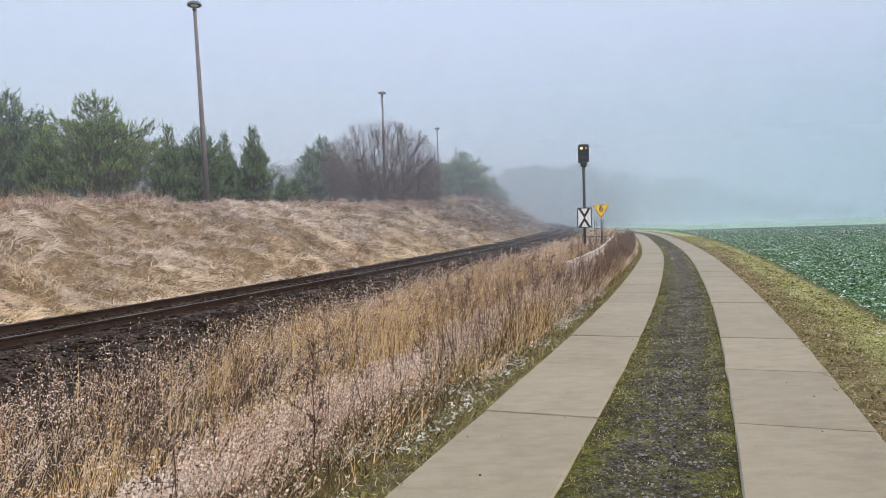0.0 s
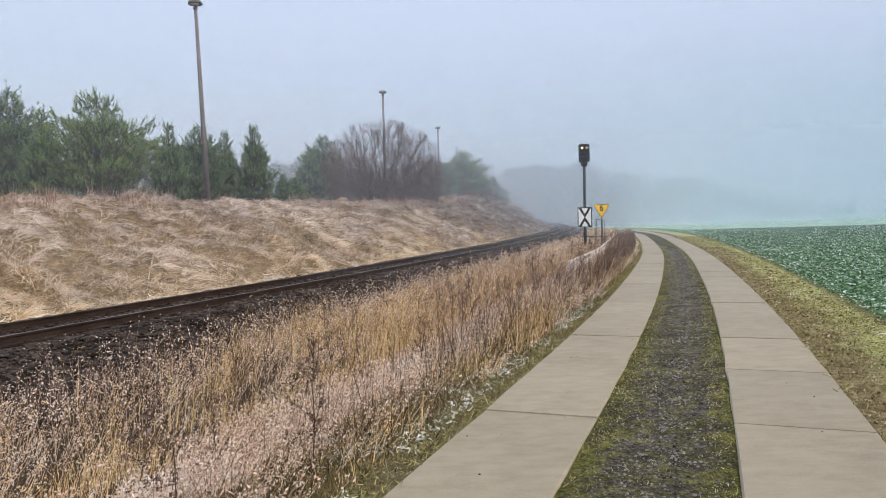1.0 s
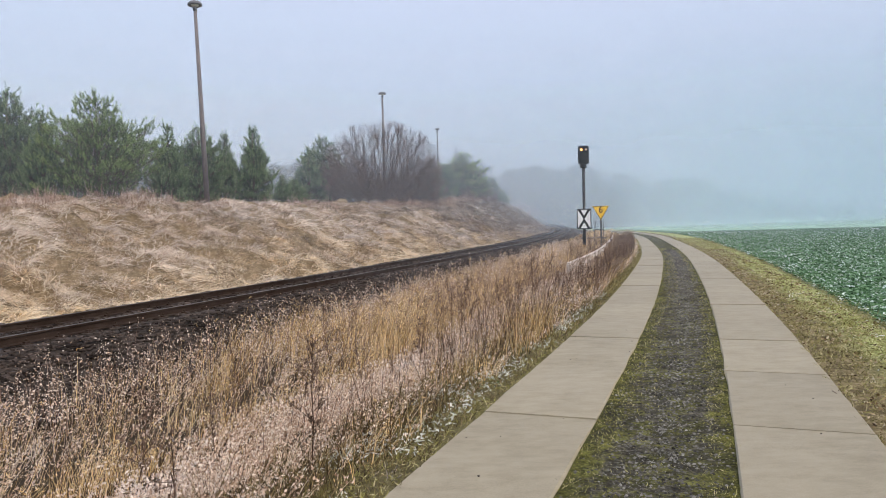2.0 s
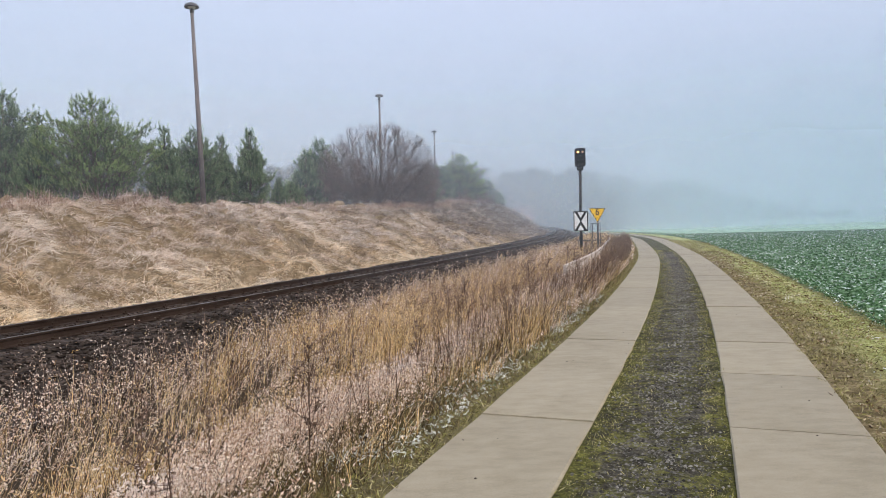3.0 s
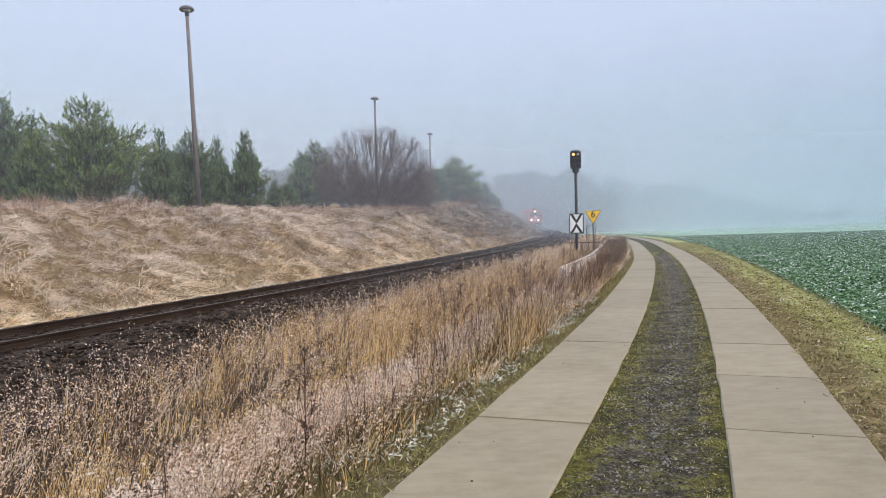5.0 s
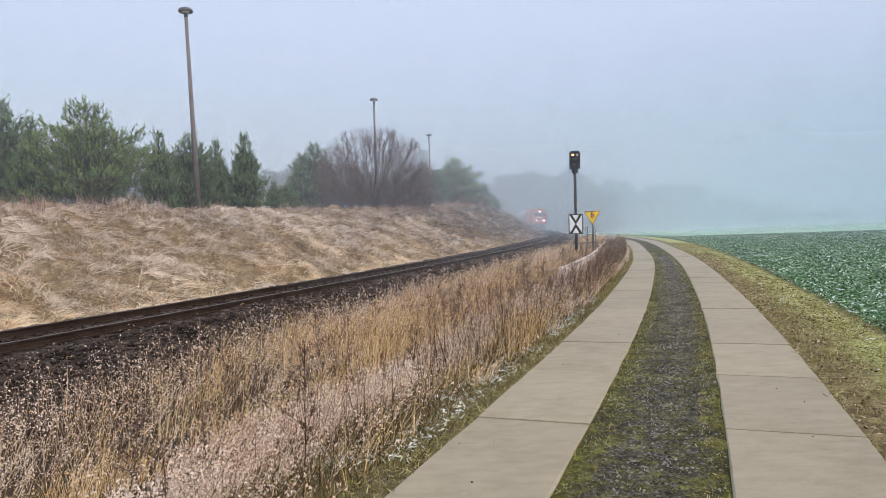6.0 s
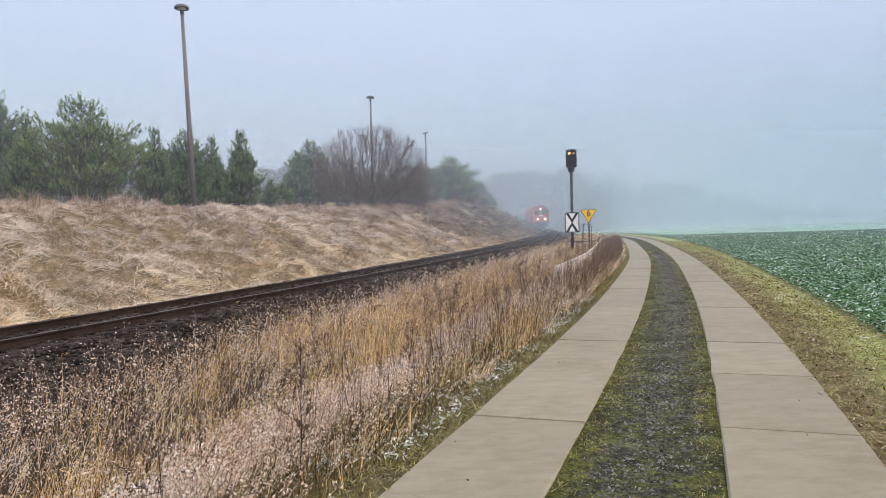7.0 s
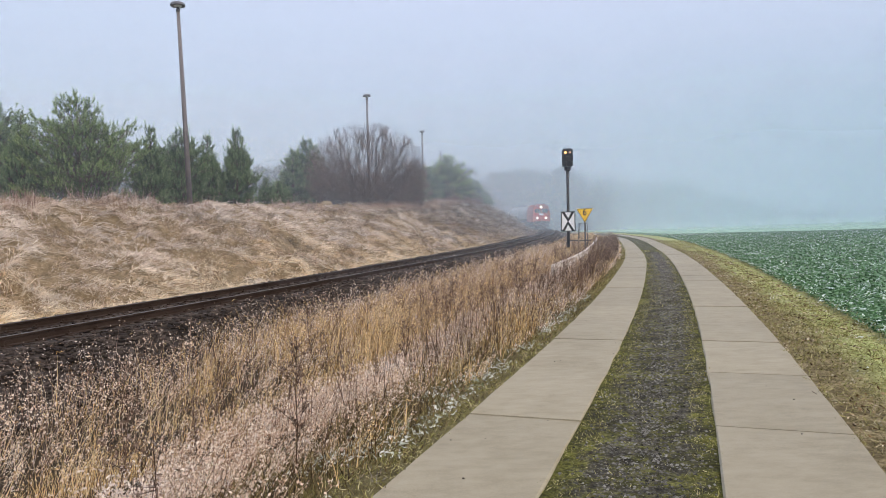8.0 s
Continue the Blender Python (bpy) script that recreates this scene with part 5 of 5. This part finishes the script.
def bogie(ob, by, axles):
    fr = part("bogie", joined(box(0.18, axles * 1.6, 0.35, Matrix.Translation((-1.05, by, 0.62)), 0.03), box(0.18, axles * 1.6, 0.35, Matrix.Translation((1.05, by, 0.62)), 0.03), box(2.0, 0.5, 0.3, Matrix.Translation((0, by, 0.68)), 0.03)), M_DARKSTEEL, ob)
    for k in range(axles):
        yy = by + (k - (axles - 1) / 2) * 1.75
        part("wheelset", joined(*[lathe([(0.40, -0.06), (0.50, -0.05), (0.46, 0.07), (0.2, 0.07)], 20, Matrix.Translation((sx, yy, 0.46)) @ pose(0, 0, 0, 0, 90 if sx > 0 else -90, 0)) for sx in (-0.75, 0.75)],
                                bars((-0.8, yy, 0.46), (0.8, yy, 0.46), 0.08)), M_DARKSTEEL, fr)


def tank_wagon():
    ob = empty("tank_wagon", Matrix.Identity(4), "pale grey cylindrical tank wagon coupled behind the locomotive", "wagon", "tank wagons of the train")
    m = Matrix.Translation((0, 0.7, 2.62)) @ pose(0, 0, 0, -90, 0, 0)
    part("tank", lathe([(0.3, 0.0), (0.95, 0.10), (1.32, 0.35), (1.45, 0.75), (1.45, 12.6), (1.32, 13.0), (0.95, 13.25), (0.3, 13.35)], 28, m), M_TANK, ob, smooth=True)
    part("walkway", box(0.7, 7.0, 0.06, Matrix.Translation((0, 7.3, 4.14)), 0.01), M_GALV, ob)
    part("dome", lathe([(0.42, 0.0), (0.42, 0.22), (0.3, 0.3), (0.05, 0.32)], 16, Matrix.Translation((0, 7.3, 4.02))), M_TANK, ob)
    part("frame", joined(box(0.25, 14.0, 0.3, Matrix.Translation((-0.9, 7.3, 1.08)), 0.02), box(0.25, 14.0, 0.3, Matrix.Translation((0.9, 7.3, 1.08)), 0.02), box(2.6, 0.25, 0.35, Matrix.Translation((0, 0.3, 1.06)), 0.02), box(2.6, 0.25, 0.35, Matrix.Translation((0, 14.3, 1.06)), 0.02)), M_DARKSTEEL, ob)
    for by in (2.4, 12.2):
        bogie(ob, by, 2)
    for sx in (-0.9, 0.9):
        part("saddle", box(0.3, 9.6, 0.45, Matrix.Translation((sx, 7.3, 1.4)), 0.03), M_DARKSTEEL, ob)
    return ob


LOCO = locomotive()
WAGONS = [tank_wagon()]
for _ in range(5):
    WAGONS.append(copy_thing(WAGONS[0], Matrix.Identity(4)))


# ---- fog banks: thin sheets of mist across the valley ----
def mist_material(name, density):
    m = bpy.data.materials.new(name)
    m.use_nodes = True
    nt = m.node_tree
    nt.nodes.clear()
    over = attribute(nt, "over_ground")
    low, high = remap(nt, over, 0.0, 0.35), remap(nt, over, 42.0, 5.0)
    n = nt.nodes.new("ShaderNodeMapRange")
    n.inputs[1].default_value, n.inputs[2].default_value, n.inputs[3].default_value, n.inputs[4].default_value = 0.3, 0.7, 0.8, 1.2
    link(nt, noise_node(nt, 0.03, 3), n.inputs[0])
    fac = calc(nt, "MULTIPLY", calc(nt, "MULTIPLY", low, high), calc(nt, "MULTIPLY", n.outputs[0], density))
    clear = nt.nodes.new("ShaderNodeBsdfTransparent")
    front, back = nt.nodes.new("ShaderNodeBsdfDiffuse"), nt.nodes.new("ShaderNodeBsdfTranslucent")
    for b in (front, back):
        b.inputs["Color"].default_value = (0.735, 0.845, 0.96, 1)
    both, veil = nt.nodes.new("ShaderNodeMixShader"), nt.nodes.new("ShaderNodeMixShader")
    link(nt, front.outputs[0], both.inputs[1])
    link(nt, back.outputs[0], both.inputs[2])
    link(nt, fac, veil.inputs[0])
    link(nt, clear.outputs[0], veil.inputs[1])
    link(nt, both.outputs[0], veil.inputs[2])
    out = nt.nodes.new("ShaderNodeOutputMaterial")
    link(nt, veil.outputs[0], out.inputs[0])
    return m


def build_mist():
    radii = [22, 32, 42, 52, 63, 75, 88, 102, 118, 136, 158, 185]
    rows = [-0.3, 0.0, 0.25, 0.5, 0.8, 1.2, 1.6, 2.5, 5, 9, 14, 20, 27, 34, 43]
    last = 14
    for r in radii:
        density = 1 - math.exp(-(r - last) / (FOG_NEAR if r < 60 else FOG_MID if r < 95 else FOG_FAR if r < 150 else FOG_DEEP))
        last = r
        a = np.linspace(radians(-80), radians(80), 121)
        x, y = r * np.sin(a), r * np.cos(a)
        g = ground_z(x, y)
        verts, over, faces = [], [], []
        for h in rows:
            verts += np.stack([x, y, g * (1 if h < 5 else 0.0) + h + (0 if h < 5 else 2.0)], -1).tolist()
            over += [h] * len(x)
        n = len(x)
        for i in range(len(rows) - 1):
            for k in range(n - 1):
                faces.append((i * n + k, i * n + k + 1, (i + 1) * n + k + 1, (i + 1) * n + k))
        ob = from_arrays("mist", verts, faces, mist_material("mist_sheet", density), True, (("over_ground", over),))
        tagged(ob, "thin pale grey fog bank lying over the ground", "fog", kind="stuff")


FOG_NEAR, FOG_MID, FOG_FAR, FOG_DEEP = 330.0, 155.0, 66.0, 46.0
build_mist()


# ---- the lane's concrete slabs ----
def slab_material():
    m, nt, b = shader("worn_lane_concrete")
    big, mid_n, fine = noise_node(nt, 0.8, 4), noise_node(nt, 6, 5, 0.7, stretch=(0.6, 1.2, 1)), noise_node(nt, 110, 3)
    tone = calc(nt, "ADD", calc(nt, "MULTIPLY", big, 0.28), calc(nt, "ADD", calc(nt, "MULTIPLY", mid_n, 0.40), calc(nt, "MULTIPLY", fine, 0.32)))
    col = ramp(nt, tone, [(0.30, (0.205, 0.172, 0.108)), (0.52, (0.340, 0.295, 0.203)), (0.72, (0.42, 0.368, 0.268))])
    col = mix(nt, calc(nt, "MULTIPLY", remap(nt, noise_node(nt, 2.2, 6, 0.75), 0.60, 0.72), 0.45), col, (0.20, 0.17, 0.12))
    rnd = nt.nodes.new("ShaderNodeObjectInfo").outputs["Random"]
    col = mix(nt, 1.0, col, ramp(nt, rnd, [(0.0, 0.88), (1.0, 1.0)]), "MULTIPLY")
    link(nt, col, b.inputs["Base Color"])
    b.inputs["Roughness"].default_value = 0.62
    b.inputs["Specular IOR Level"].default_value = 0.35
    bump(nt, b, calc(nt, "ADD", mid_n, fine), 0.35, 0.003)
    return m


def build_lane():
    mat = slab_material()
    strips = empty("concrete_lane", Matrix.Identity(4), "two concrete wheel tracks of slabs with mossy middle", "lane")
    tagged(strips, kind="structure")
    L = 2.117
    for lo, hi, first in ((-1.730, -0.770, 2.00), (0.264, 1.235, 2.13)):
        for k in range(-5, 58):
            s0, s1 = first + k * L + 0.013, first + (k + 1) * L - 0.013
            ss = np.linspace(s0, s1, 4)
            verts, faces = [], []
            lift = RNG.uniform(-0.004, 0.004)
            c = 0.012
            ring = [(lo, -0.16), (lo, 0.008), (lo + c, 0.02), (hi - c, 0.02), (hi, 0.008), (hi, -0.16)]
            for j, s in enumerate(ss):
                for o, dz in ring:
                    wob = 0.008 * math.sin(s * 5 + o * 9)
                    x, y, _ = on_line(LANE, s, o + (wob if abs(dz - 0.02) > 0.001 else 0))
                    end = -0.008 if j in (0, 3) and dz == 0.02 else 0
                    verts.append((float(x), float(y), float(lane_z(s)) + dz + lift + end))
            n = len(ring)
            for j in range(3):
                for i in range(n - 1):
                    faces.append((j * n + i, j * n + i + 1, (j + 1) * n + i + 1, (j + 1) * n + i))
            faces.append(tuple(range(n)))
            faces.append(tuple(range(4 * n - 1, 3 * n - 1, -1)))
            ob = from_arrays("slab", verts, faces, mat, False)
            ob.parent = strips


build_lane()


# ---- what moves ----
def motions():
    def at_track(s, length):
        """A vehicle whose front stands at length s of the track, its tail length metres further on."""
        a, b = on_line(RAIL, s + 2.5, 0), on_line(RAIL, s + length - 2.5, 0)
        p = Vector((float(a[0]), float(a[1]), float(rail_z(s + 2.5))))
        q = Vector((float(b[0]), float(b[1]), float(rail_z(s + length - 2.5))))
        w = (q - p).normalized()
        front = p - w * 2.5
        side = w.cross(Vector((0, 0, 1))).normalized()
        return Matrix.Translation(front) @ Matrix((side, w, side.cross(w))).transposed().to_4x4()

    times = [i * 0.5 for i in range(17)]
    for k, (ob, off, length) in enumerate([(LOCO, 0.0, 12.4)] + [(w, 13.2 + i * 15.4, 14.6) for i, w in enumerate(WAGONS)]):
        walk(ob, [(t, at_track(116.0 + 7.6 * (8.0 - t) + off, length)) for t in times])


motions()
